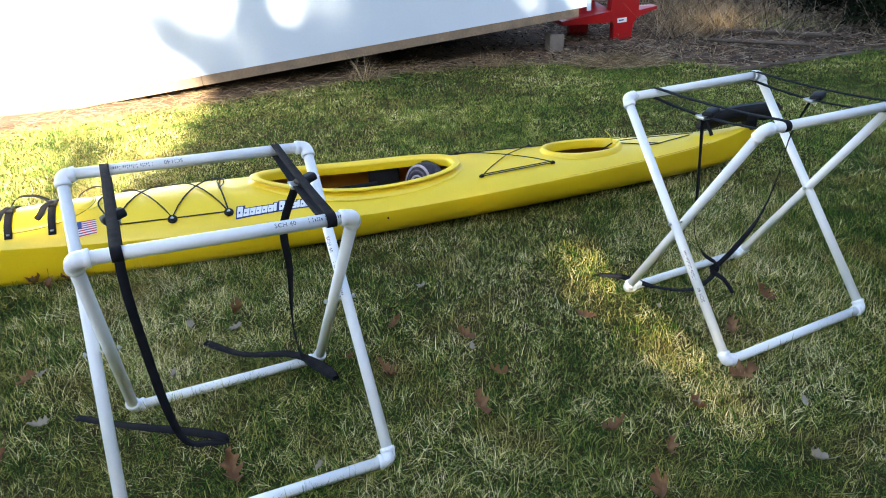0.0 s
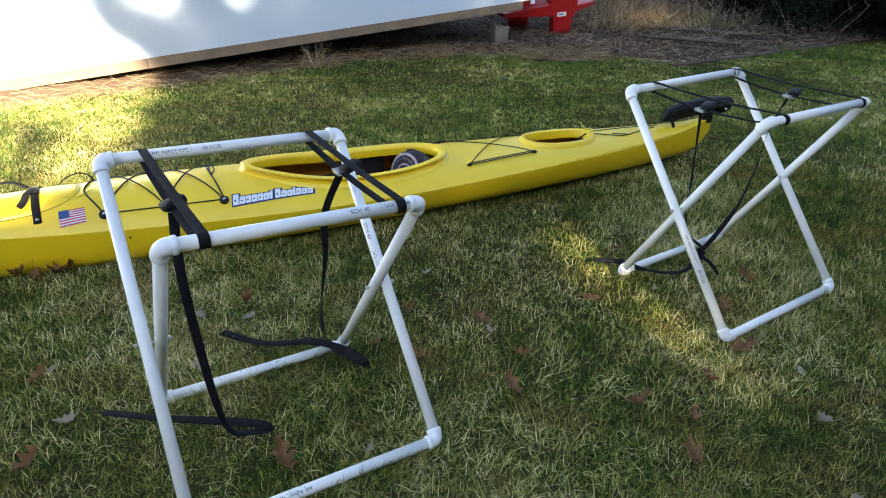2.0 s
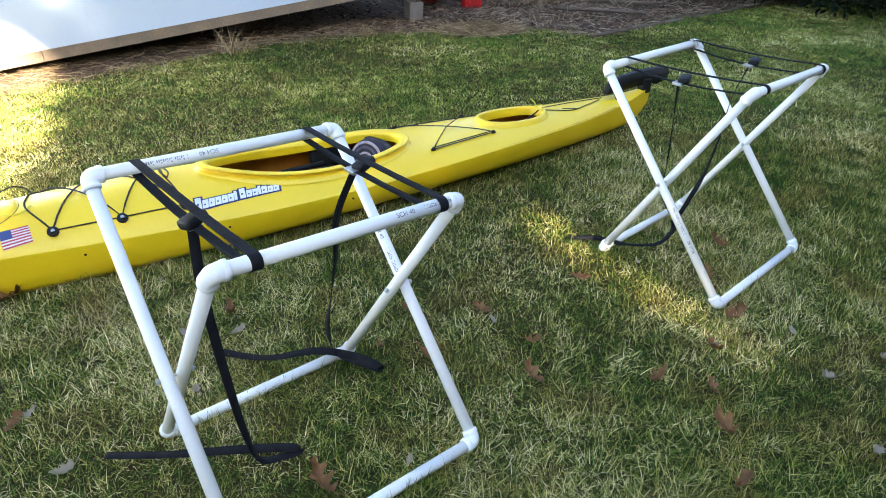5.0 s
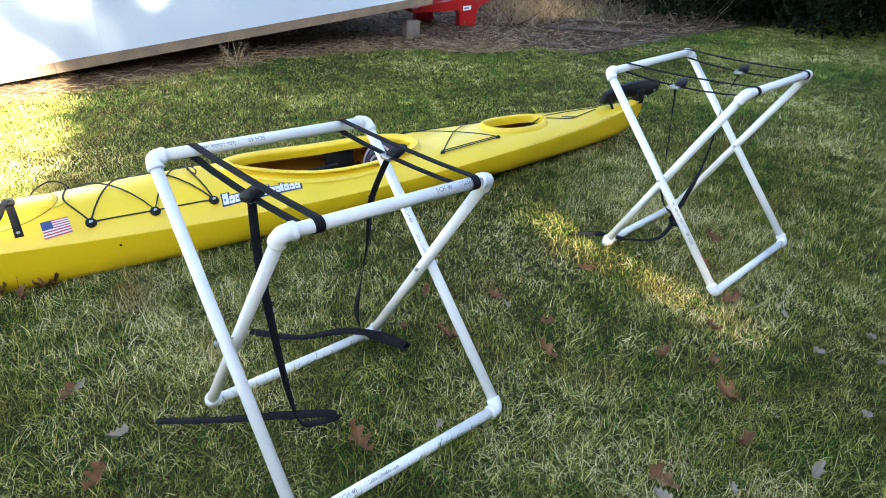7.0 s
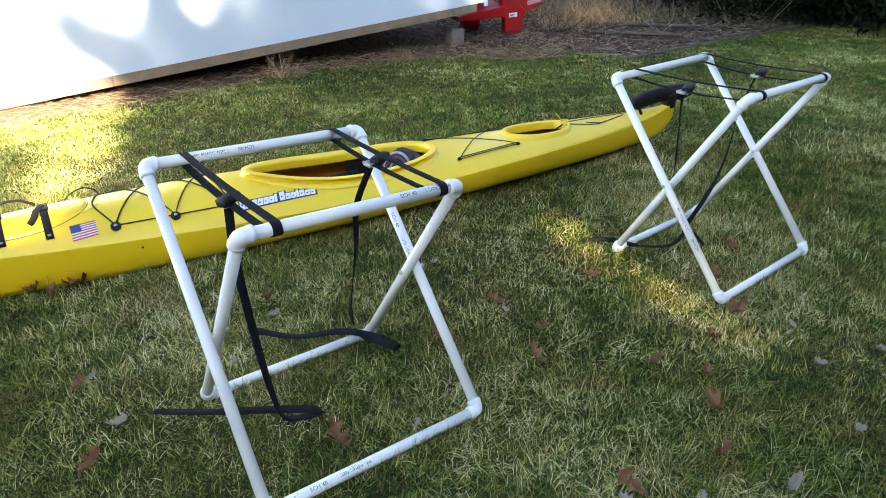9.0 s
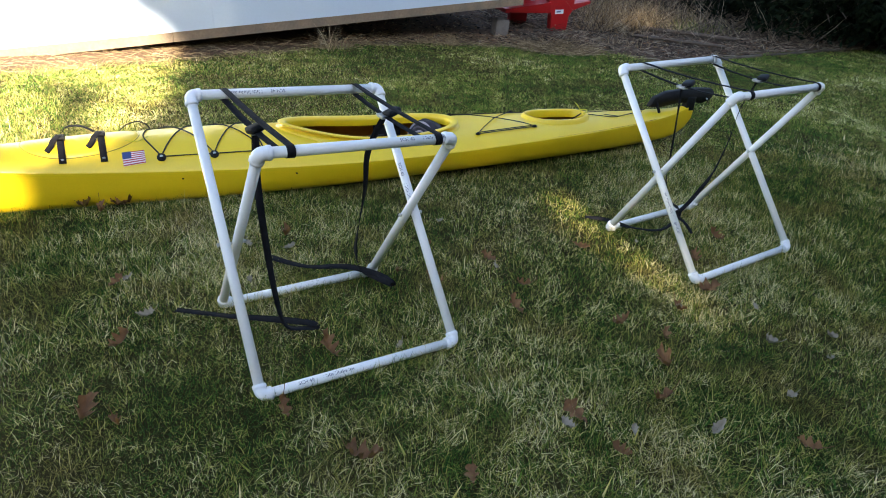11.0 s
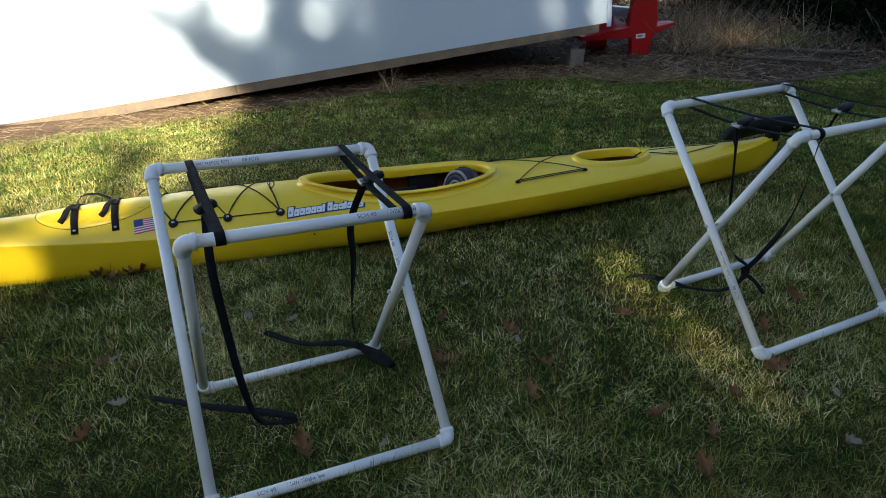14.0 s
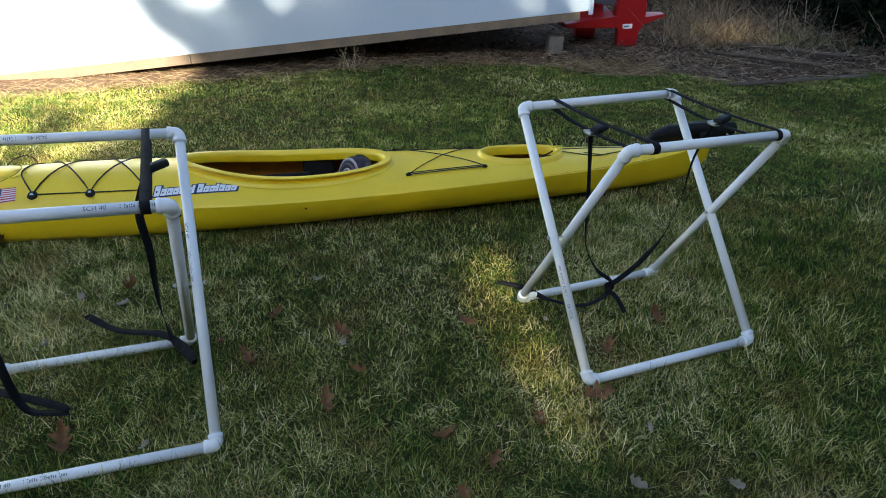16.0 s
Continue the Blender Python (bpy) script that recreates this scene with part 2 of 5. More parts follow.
def tube_into(bm, pts, r, seg=10, caps=True, closed=False):
    """A round tube along pts; r may be a list of radii."""
    pts = [Vector(p) for p in pts]
    n = len(pts)
    rs = r if isinstance(r, (list, tuple)) else [r] * n
    side = None
    rings = []
    for i, p in enumerate(pts):
        if closed:
            d = pts[(i + 1) % n] - pts[i - 1]
        else:
            d = pts[min(i + 1, n - 1)] - pts[max(i - 1, 0)]
        d.normalize()
        if side is None:
            side = d.orthogonal().normalized()
        side = (side - d * side.dot(d)).normalized()
        up = d.cross(side)
        rings.append([bm.verts.new(p + rs[i] * (math.cos(a) * side + math.sin(a) * up)) for a in (2 * math.pi * k / seg for k in range(seg))])
    for i in range(n if closed else n - 1):
        a, b = rings[i], rings[(i + 1) % n]
        for k in range(seg):
            bm.faces.new((a[k], a[(k + 1) % seg], b[(k + 1) % seg], b[k]))
    if caps and not closed:
        bm.faces.new(rings[0][::-1])
        bm.faces.new(rings[-1])
    return bm


def smooth_line(pts, per=6, closed=False):
    """Catmull-Rom through pts."""
    pts = [Vector(p) for p in pts]
    n, out = len(pts), []
    for i in range(n if closed else n - 1):
        p0, p1, p2, p3 = (pts[(i + k) % n] if closed else pts[min(max(i + k, 0), n - 1)] for k in (-1, 0, 1, 2))
        for j in range(per):
            t = j / per
            out.append(0.5 * (2 * p1 + (p2 - p0) * t + (2 * p0 - 5 * p1 + 4 * p2 - p3) * t * t + (3 * p1 - p0 - 3 * p2 + p3) * t ** 3))
    if not closed:
        out.append(pts[-1])
    return out


def ribbon_into(bm, pts, across, width, thick, closed=False):
    """A flat strap along pts; across gives its width's direction at each point (one or a list)."""
    pts = [Vector(p) for p in pts]
    n = len(pts)
    rings = []
    for i, p in enumerate(pts):
        d = (pts[(i + 1) % n] - pts[i - 1]) if closed else (pts[min(i + 1, n - 1)] - pts[max(i - 1, 0)])
        d.normalize()
        a = Vector(across[i] if isinstance(across, list) else across)
        a = (a - d * a.dot(d)).normalized()
        u = d.cross(a)
        rings.append([bm.verts.new(p + a * sx * width / 2 + u * sz * thick / 2) for sx, sz in ((-1, -1), (1, -1), (1, 1), (-1, 1))])
    for i in range(n if closed else n - 1):
        a, b = rings[i], rings[(i + 1) % n]
        for k in range(4):
            bm.faces.new((a[k], a[(k + 1) % 4], b[(k + 1) % 4], b[k]))
    if not closed:
        bm.faces.new(rings[0][::-1])
        bm.faces.new(rings[-1])
    return bm


def box_into(bm, size, m=Matrix(), bevel=0.0):
    made = bmesh.ops.create_cube(bm, size=1.0, matrix=m @ Matrix.Diagonal((*size, 1)))
    if bevel:
        vs = set(made["verts"])
        es = [e for e in bm.edges if e.verts[0] in vs and e.verts[1] in vs]
        bmesh.ops.bevel(bm, geom=es, offset=bevel, segments=2, affect="EDGES", profile=0.6)
    return bm


def loft_into(bm, rings, closed_ring=True, caps=False):
    vr = [[bm.verts.new(p) for p in ring] for ring in rings]
    k = len(vr[0])
    for a, b in zip(vr, vr[1:]):
        for i in range(k if closed_ring else k - 1):
            bm.faces.new((a[i], a[(i + 1) % k], b[(i + 1) % k], b[i]))
    if caps:
        bm.faces.new(vr[0][::-1])
        bm.faces.new(vr[-1])
    return vr


def curve_at(knots, x):
    """Smooth value through (x, value) knots."""
    xs, ys = [k[0] for k in knots], [k[1] for k in knots]
    if x <= xs[0]:
        return ys[0]
    if x >= xs[-1]:
        return ys[-1]
    i = max(j for j in range(len(xs) - 1) if xs[j] <= x)
    h = xs[i + 1] - xs[i]
    slope = lambda j: 0 if j in (0, len(xs) - 1) else (ys[j + 1] - ys[j - 1]) / (xs[j + 1] - xs[j - 1])
    m0 = slope(i) if i else (ys[1] - ys[0]) / h
    m1 = slope(i + 1) if i + 1 < len(xs) - 1 else (ys[-1] - ys[-2]) / h
    t = (x - xs[i]) / h
    return (2 * t**3 - 3 * t**2 + 1) * ys[i] + (t**3 - 2 * t**2 + t) * h * m0 + (-2 * t**3 + 3 * t**2) * ys[i + 1] + (t**3 - t**2) * h * m1


# ---- ground ----
def ground_z(x, y):
    return 0.012 * math.sin(1.3 * x + 0.4) * math.cos(1.1 * y) - 0.006


BED_EDGE = [(-9.0, 1.9), (-3.4, 4.8), (-1.4, 6.1), (-0.3, 6.75), (0.8, 7.0), (2.2, 7.1), (2.95, 6.7), (3.8, 7.15), (5.4, 7.9), (8.0, 8.6), (40.0, 12.0)]


def bed_y(x):
    return curve_at(BED_EDGE, x)


def build_ground():
    xs = sorted(set([-400, -150, -60, -25] + [round(-12 + 0.25 * i, 3) for i in range(97)] + [25, 60, 150, 400]))
    ys = sorted(set([-400, -150, -60, -20] + [round(-5 + 0.25 * i, 3) for i in range(93)] + [30, 60, 150, 400]))
    bm = bmesh.new()
    grid = [[bm.verts.new((x, y, ground_z(x, y) if abs(x) < 13 and -6 < y < 20 else -0.006)) for x in xs] for y in ys]
    for j in range(len(ys) - 1):
        for i in range(len(xs) - 1):
            f = bm.faces.new((grid[j][i], grid[j][i + 1], grid[j + 1][i + 1], grid[j + 1][i]))
            cx, cy = (xs[i] + xs[i + 1]) / 2, (ys[j] + ys[j + 1]) / 2
            f.material_index = 2 if cy > 16 or abs(cx) > 13 else (1 if cy > bed_y(cx) else 0)
    ob = part("ground", bm, [M_TURF, M_MULCH, M_FIELD])
    tagged(ob, "lawn soil running into a bare mulched bed", "ground", kind="structure")


build_ground()


def build_blades(name, x, y, length, width, lean, material, label, category, rise=0.0, simple=False):
    """Bent tapering blades at the places x, y; one mesh."""
    n = len(x)
    rng = np.random.default_rng(11)
    az = rng.uniform(0, 2 * np.pi, n)
    face = az + rng.uniform(-0.9, 0.9, n) + np.pi / 2
    dx, dy = np.cos(az), np.sin(az)
    wx, wy = np.cos(face) * width / 2, np.sin(face) * width / 2
    z0 = 0.012 * np.sin(1.3 * x + 0.4) * np.cos(1.1 * y) - 0.010 + rise
    s1, c1 = np.sin(lean * 0.78), np.cos(lean * 0.78)
    s2, c2 = np.sin(lean * 1.15), np.cos(lean * 1.15)
    mx, my, mz = x + dx * s1 * length * 0.5, y + dy * s1 * length * 0.5, z0 + c1 * length * 0.5
    tx, ty, tz = mx + dx * s2 * length * 0.5, my + dy * s2 * length * 0.5, np.maximum(mz + c2 * length * 0.5, z0 + 0.006)
    if simple:
        v = np.stack([np.stack([x - wx, y - wy, z0], 1), np.stack([x + wx, y + wy, z0], 1), np.stack([tx, ty, tz], 1)], 1).astype(np.float32)
        f = (np.arange(n) * 3)[:, None] + np.arange(3)
    else:
        v = np.empty((n, 5, 3), np.float32)
        v[:, 0] = np.stack([x - wx, y - wy, z0], 1)
        v[:, 1] = np.stack([x + wx, y + wy, z0], 1)
        v[:, 2] = np.stack([mx + wx * 0.8, my + wy * 0.8, mz], 1)
        v[:, 3] = np.stack([mx - wx * 0.8, my - wy * 0.8, mz], 1)
        v[:, 4] = np.stack([tx, ty, tz], 1)
        b = (np.arange(n) * 5)[:, None]
        f = np.concatenate([b + [0, 1, 2], b + [0, 2, 3], b + [3, 2, 4]], 1).reshape(-1, 3)
    ob = raw_mesh(name, v.reshape(-1, 3), f, material)
    tagged(ob, label, category, kind="stuff")
    return ob


def scatter_lawn():
    """Tangled lying strands, a thinner layer of bent blades near the walk, broader ones far off; the zones fade into one another."""
    rng = np.random.default_rng(5)
    layers = ((((-2.4, 2.6, 0.6, 2.2, 52000), (-3.4, 3.8, 2.2, 3.8, 41000)), True, (0.016, 0.048), (0.0011, 0.0022), (1.15, 0.40)),
              (((-2.4, 2.6, 0.6, 2.2, 9000), (-3.4, 3.8, 2.2, 3.8, 6500)), False, (0.024, 0.050), (0.0013, 0.0026), (1.05, 0.45)),
              (((-7.0, 7.5, -4.0, 0.6, 3000), (-7.0, -2.4, 0.6, 2.2, 3600), (2.6, 7.0, 0.6, 2.2, 3600), (-7.0, -3.4, 2.2, 3.8, 3600), (3.8, 7.0, 2.2, 3.8, 3600), (-7.0, -4.6, 3.8, 5.6, 3600), (6.0, 8.0, 3.8, 5.6, 3600)), True, (0.03, 0.06), (0.006, 0.011), (1.1, 0.35)),
              (((-4.6, 6.0, 3.8, 5.6, 27000), (-5.5, 8.0, 5.6, 8.6, 18000)), True, (0.014, 0.032), (0.0013, 0.0025), (1.12, 0.36)))
    for zones, simple, long_, wide, leaning in layers:
        xs, ys = [], []
        for (x0, x1, y0, y1, per) in zones:
            n = int((x1 - x0) * (y1 - y0) * per)
            x, y = rng.uniform(x0, x1, n) + rng.normal(0, 0.28, n), rng.uniform(y0, y1, n) + rng.normal(0, 0.28, n)
            tuft = np.sin(x * 31 + 3 * np.sin(y * 9)) * np.sin(y * 27 + 2 * np.sin(x * 13))
            bare = np.sin(x * 5.3 + 2 * np.sin(y * 3.1)) * np.sin(y * 4.7 + 2 * np.sin(x * 2.3))
            keep = rng.uniform(0, 1, n) < 0.72 + 0.24 * tuft + 0.14 * bare
            xs.append(x[keep]), ys.append(y[keep])
        x, y = np.concatenate(xs), np.concatenate(ys)
        edge = np.interp(x, [p[0] for p in BED_EDGE], [p[1] for p in BED_EDGE]) + rng.normal(0, 0.1, len(x))
        keep = y < edge
        x, y = x[keep], y[keep]
        n = len(x)
        far = np.clip((y - 1.5) / 6, 0, 1)
        length = (long_[0] + long_[1] * rng.uniform(0, 1, n) ** 1.4) * (1 + 0.25 * np.sin(x * 2.1 + 1) * np.sin(y * 1.7))
        width = rng.uniform(*wide, n) * (1 + 1.6 * far)
        lean = np.clip(rng.normal(*leaning, n), 0.05, 1.5)
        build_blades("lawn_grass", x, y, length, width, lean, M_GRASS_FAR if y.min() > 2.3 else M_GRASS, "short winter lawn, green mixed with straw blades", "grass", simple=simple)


scatter_lawn()


def scatter_thatch():
    """Dead blades lying through the drier parts of the lawn: along the shed's side, in loose patches nearer by, and in
    a pale strip that colours the sun streak.
    """
    rng = np.random.default_rng(23)
    n = 190000
    x, y = rng.uniform(-5.0, 4.0, n), rng.uniform(0.8, 6.6, n)
    dry = np.clip((0.4 - x) / 2.6, 0, 1) * np.clip((y - 2.6) / 1.2, 0, 1)
    patch = np.clip(0.5 * np.sin(x * 2.9 + 1.7 * np.sin(y * 2.3)) * np.sin(y * 3.3 + 1.5 * np.sin(x * 1.9)) - 0.08, 0, 1)
    # strip along the sun streak: pale blades put its warm light into the colour
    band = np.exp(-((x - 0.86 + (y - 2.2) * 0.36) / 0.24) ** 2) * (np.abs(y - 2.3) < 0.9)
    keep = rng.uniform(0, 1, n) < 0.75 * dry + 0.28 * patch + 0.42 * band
    x, y = x[keep], y[keep]
    edge = np.interp(x, [p[0] for p in BED_EDGE], [p[1] for p in BED_EDGE])
    x, y = x[y < edge + 0.1], y[y < edge + 0.1]
    n = len(x)
    far = np.clip((y - 1.5) / 6, 0, 1)
    build_blades("dry_thatch", x, y, rng.uniform(0.02, 0.06, n) * (1 - 0.4 * far), rng.uniform(0.0013, 0.0024, n) * (1 + 1.4 * far), np.clip(rng.normal(1.15, 0.35, n), 0.05, 1.5), M_THATCH, "dead straw-coloured blades in the lawn, a pale strip colouring the sun streak", "grass", rise=0.004, simple=True)


scatter_thatch()


# ---- shed ----
SHED_TURN, SHED_TILT = 25.2, 4.1
SHED = Matrix.Translation((1.555, 7.75, 0.44)) @ Euler((0, 0, radians(SHED_TURN))).to_matrix().to_4x4() @ Euler((0, radians(-SHED_TILT), 0)).to_matrix().to_4x4()


def build_shed():
    """Local x runs along the front wall, negative away from the corner; y goes in; z = 0 is the siding's lower edge."""
    shed = thing("shed", "white panelled garden shed raised on blocks at one end", "shed", at=SHED)
    length, depth, high = 9.6, 3.6, 2.3
    k = 0
    while k * 1.22 < length:
        w = min(1.22, length - k * 1.22)
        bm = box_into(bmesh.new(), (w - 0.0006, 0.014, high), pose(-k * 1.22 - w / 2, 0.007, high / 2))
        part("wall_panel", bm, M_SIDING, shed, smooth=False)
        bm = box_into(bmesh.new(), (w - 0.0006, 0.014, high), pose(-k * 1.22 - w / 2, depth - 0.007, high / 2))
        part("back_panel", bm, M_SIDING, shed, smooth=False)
        k += 1
    for x, nm in ((-0.007, "end_panel"), (-length + 0.007, "end_panel")):
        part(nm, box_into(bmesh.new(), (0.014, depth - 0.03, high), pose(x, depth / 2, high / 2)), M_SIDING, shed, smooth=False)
    # rim board in two lengths, set a little back from the corner
    for x0, x1 in ((-4.03, -0.14), (-8.6, -4.034)):
        bm = box_into(bmesh.new(), (x1 - x0, 0.038, 0.092), pose((x0 + x1) / 2, 0.022, -0.040), 0.003)
        part("rim_board", bm, M_WOOD, shed, "weathered pressure-treated rim board", smooth=False)
    part("corner_board", box_into(bmesh.new(), (0.05, 0.016, high + 0.04), pose(-0.022, -0.0105, high / 2 - 0.02), 0.002), M_SIDING, shed, "white painted corner board", smooth=False)
    # unseen board, added to block skylight that leaked in beneath the floor
    part("skirt_board", box_into(bmesh.new(), (length, 0.02, 0.62), pose(-length / 2, depth - 0.05, -0.31)), M_WOOD, shed, "unseen rough board added at the back to keep skylight from under", smooth=False)
    part("floor_deck", box_into(bmesh.new(), (length - 0.1, depth - 0.1, 0.02), pose(-length / 2, depth / 2, 0.01)), M_WOOD, shed, smooth=False)
    for i in range(16):
        part("joist", box_into(bmesh.new(), (0.038, depth - 0.14, 0.085), pose(-0.3 - 0.6 * i, depth / 2, -0.0425)), M_WOOD, shed, smooth=False)
    for y in (0.75, 2.8):
        part("skid", box_into(bmesh.new(), (length - 0.4, 0.09, 0.09), pose(-length / 2, y, -0.132)), M_WOOD, shed, smooth=False)
    bm = bmesh.new()
    v = [bm.verts.new(p) for p in ((0.15, -0.25, high), (-length - 0.15, -0.25, high), (-length - 0.15, depth / 2, high + 0.9), (0.15, depth / 2, high + 0.9), (0.15, depth + 0.25, high), (-length - 0.15, depth + 0.25, high))]
    bm.faces.new((v[0], v[3], v[2], v[1])), bm.faces.new((v[3], v[4], v[5], v[2]))
    bmesh.ops.solidify(bm, geom=bm.faces[:], thickness=0.06)
    part("roof", bm, M_LOG, shed, "grey shingled roof", smooth=False)


build_shed()


def build_block(x, y, turn, sx=0.2, sy=0.4, sz=0.2):
    """A hollow concrete block lying on its side."""
    bm = box_into(bmesh.new(), (sx, sy, sz), pose(0, 0, sz / 2), 0.006)
    front = min(bm.faces, key=lambda f: f.calc_center_median().z)
    back = max(bm.faces, key=lambda f: f.calc_center_median().z)
    for f in (front, back):
        bmesh.ops.inset_region(bm, faces=[f], thickness=0.035)
        bmesh.ops.translate(bm, verts=f.verts[:], vec=(0, 0, 0.08 if f is front else -0.08))
    ob = part("concrete_block", bm, M_BLOCK, smooth=False)
    ob.matrix_world = pose(x, y, ground_z(x, y) - 0.01, 0, 0, turn)
    tagged(ob, "grey concrete block under the raised shed end", "concrete block")


build_block(1.20, 7.76, 8.0, 0.155, 0.19, 0.195)


def build_red_machine():
    m = thing("log_splitter", "red painted steel splitter frame with black rubber caps", "log splitter", at=pose(2.03, 8.27, ground_z(2, 8.3), 0, 0, 12) @ Matrix.Scale(1.12, 4))

    def upright(x, y, name):
        bm = bmesh.new()
        prof = [(0.10, -0.01), (0.11, 0.16), (0.16, 0.24), (0.15, 0.40), (0.125, 0.56)]
        rings = [[Vector((x + sx * w, y + sy * 0.045, z)) for sx, sy in ((-1, -1), (1, -1), (1, 1), (-1, 1))] for w, z in prof]
        loft_into(bm, rings, caps=True)
        bmesh.ops.bevel(bm, geom=bm.edges[:], offset=0.006, segments=1, affect="EDGES")
        part(name, bm, M_RED, m, smooth=False)
        part("rubber_cap", box_into(bmesh.new(), (0.30, 0.13, 0.06), pose(x, y, 0.59), 0.015), M_BLACK, m, "black rubber cap")

    upright(0.0, 0.0, "front_upright")
    upright(-0.30, 0.42, "rear_upright")
    part("beam", box_into(bmesh.new(), (0.10, 0.40, 0.10), pose(-0.15, 0.21, 0.42, 0, 0, 35), 0.006), M_CAM, m, "bare steel cross beam", smooth=False)
    bm = bmesh.new()
    loft_into(bm, [[Vector(p) for p in r] for r in (((-0.62, 0.05, 0.16), (-0.62, 0.4, 0.16), (-0.62, 0.4, 0.2), (-0.62, 0.05, 0.2)), ((-0.14, -0.06, 0.19), (-0.14, 0.4, 0.19), (-0.14, 0.4, 0.34), (-0.14, -0.06, 0.30)))], caps=True)
    part("foot_plate", bm, M_RED, m, smooth=False)
    bm = bmesh.new()
    loft_into(bm, [[Vector(p) for p in r] for r in (((0.13, -0.05, 0.22), (0.13, 0.12, 0.22), (0.13, 0.12, 0.31), (0.13, -0.05, 0.29)), ((0.36, -0.03, 0.30), (0.36, 0.1, 0.30), (0.36, 0.1, 0.325), (0.36, -0.03, 0.325)))], caps=True)
    part("side_wing", bm, M_RED, m, smooth=False)
    part("label_plate", box_into(bmesh.new(), (0.10, 0.003, 0.045), pose(-0.02, -0.0485, 0.205, 0, -4, 0)), M_STICKER, m, "small white label", smooth=False)
    part("label_text", box_into(bmesh.new(), (0.05, 0.002, 0.012), pose(-0.03, -0.0515, 0.205, 0, -4, 0)), M_BLUE, m, smooth=False)


build_red_machine()

# ---- folding pipe stands ----
PIPE, FIT_R = 0.0167, 0.0212


def pipe_into(bm, a, b, r=PIPE, seg=20):
    a, b = Vector(a), Vector(b)
    return tube_into(bm, [a, b], r, seg)


def elbow_into(bm, c, d1, d2, reach=0.036, r=FIT_R, seg=18):
    """A moulded 90 degree elbow at c with collars along d1 and d2."""
    c, d1, d2 = Vector(c), Vector(d1).normalized(), Vector(d2).normalized()
    bend = 0.020
    pts, rs = [], []
    for q, rad in ((reach + 0.0, r - 0.002), (reach - 0.002, r + 0.0012), (reach - 0.012, r + 0.0012), (reach - 0.014, r - 0.0008), (bend, r - 0.0008)):
        pts.append(c + d1 * q), rs.append(rad)
    for i in range(1, 6):
        t = i / 6
        pts.append((1 - t) ** 2 * (c + d1 * bend) + 2 * t * (1 - t) * c + t * t * (c + d2 * bend)), rs.append(r - 0.0006)
    for q, rad in ((bend, r - 0.0008), (reach - 0.014, r - 0.0008), (reach - 0.012, r + 0.0012), (reach - 0.002, r + 0.0012), (reach, r - 0.002)):
        pts.append(c + d2 * q), rs.append(rad)
    return tube_into(bm, pts, rs, seg)


def closest(a0, a1, b0, b1):
    u, v, w = a1 - a0, b1 - b0, a0 - b0
    a, b, c, d, e = u.dot(u), u.dot(v), v.dot(v), u.dot(w), v.dot(w)
    s = (b * e - c * d) / (a * c - b * b)
    t = (a * e - b * d) / (a * c - b * b)
    return a0 + u * s, b0 + v * t


def text_mesh(name, words, size, parent, m, material):
    cu = bpy.data.curves.new(name, "FONT")
    cu.body, cu.size, cu.resolution_u = words, size, 2
    tmp = bpy.data.objects.new(name, cu)
    me = bpy.data.meshes.new_from_object(tmp)
    bpy.data.objects.remove(tmp)
    bm = bmesh.new()
    bm.from_mesh(me)
    return bm


def pipe_print(parent, a, b, start, toward, radius, flip=False):
    """The printed line on a pipe: grade lettering, then bars where the maker's name stands. Wrapped round the pipe."""
    a, b, toward = Vector(a), Vector(b), Vector(toward)
    d = (b - a).normalized()
    if flip:
        d = -d
    out = (toward - d * toward.dot(d)).normalized()
    up = out.cross(d) * 1.0
    base = a + (b - a).normalized() * start

    def wrap(bm):
        for v in bm.verts:
            ang = v.co.y / radius
            v.co = base + d * v.co.x + radius * (out * math.cos(ang) - up * math.sin(ang) * -1.0)
        return bm

    bm = text_mesh("print", "SCH 40", 0.017, parent, None, None)
    for v in bm.verts:
        v.co.y -= 0.006
    part("grade_print", wrap(bm), M_INK, parent, "dark printed pipe grade", smooth=False)
    bm = bmesh.new()
    rng = random.Random(3)
    x = 0.085
    for word in (1, 5, 8, 4):
        for k in range(word):
            w, h = rng.choice((0.0018, 0.0024, 0.003)), (0.0115 if k == 0 else rng.choice((0.007, 0.007, 0.0105)))
            vs = [bm.verts.new((x + i * w, -0.005 + j * h, 0)) for i, j in ((0, 0), (1, 0), (1, 1), (0, 1))]
            bm.faces.new(vs)
            x += w + 0.0028
        x += 0.005
    part("maker_print", wrap(bm), M_INK, parent, smooth=False)


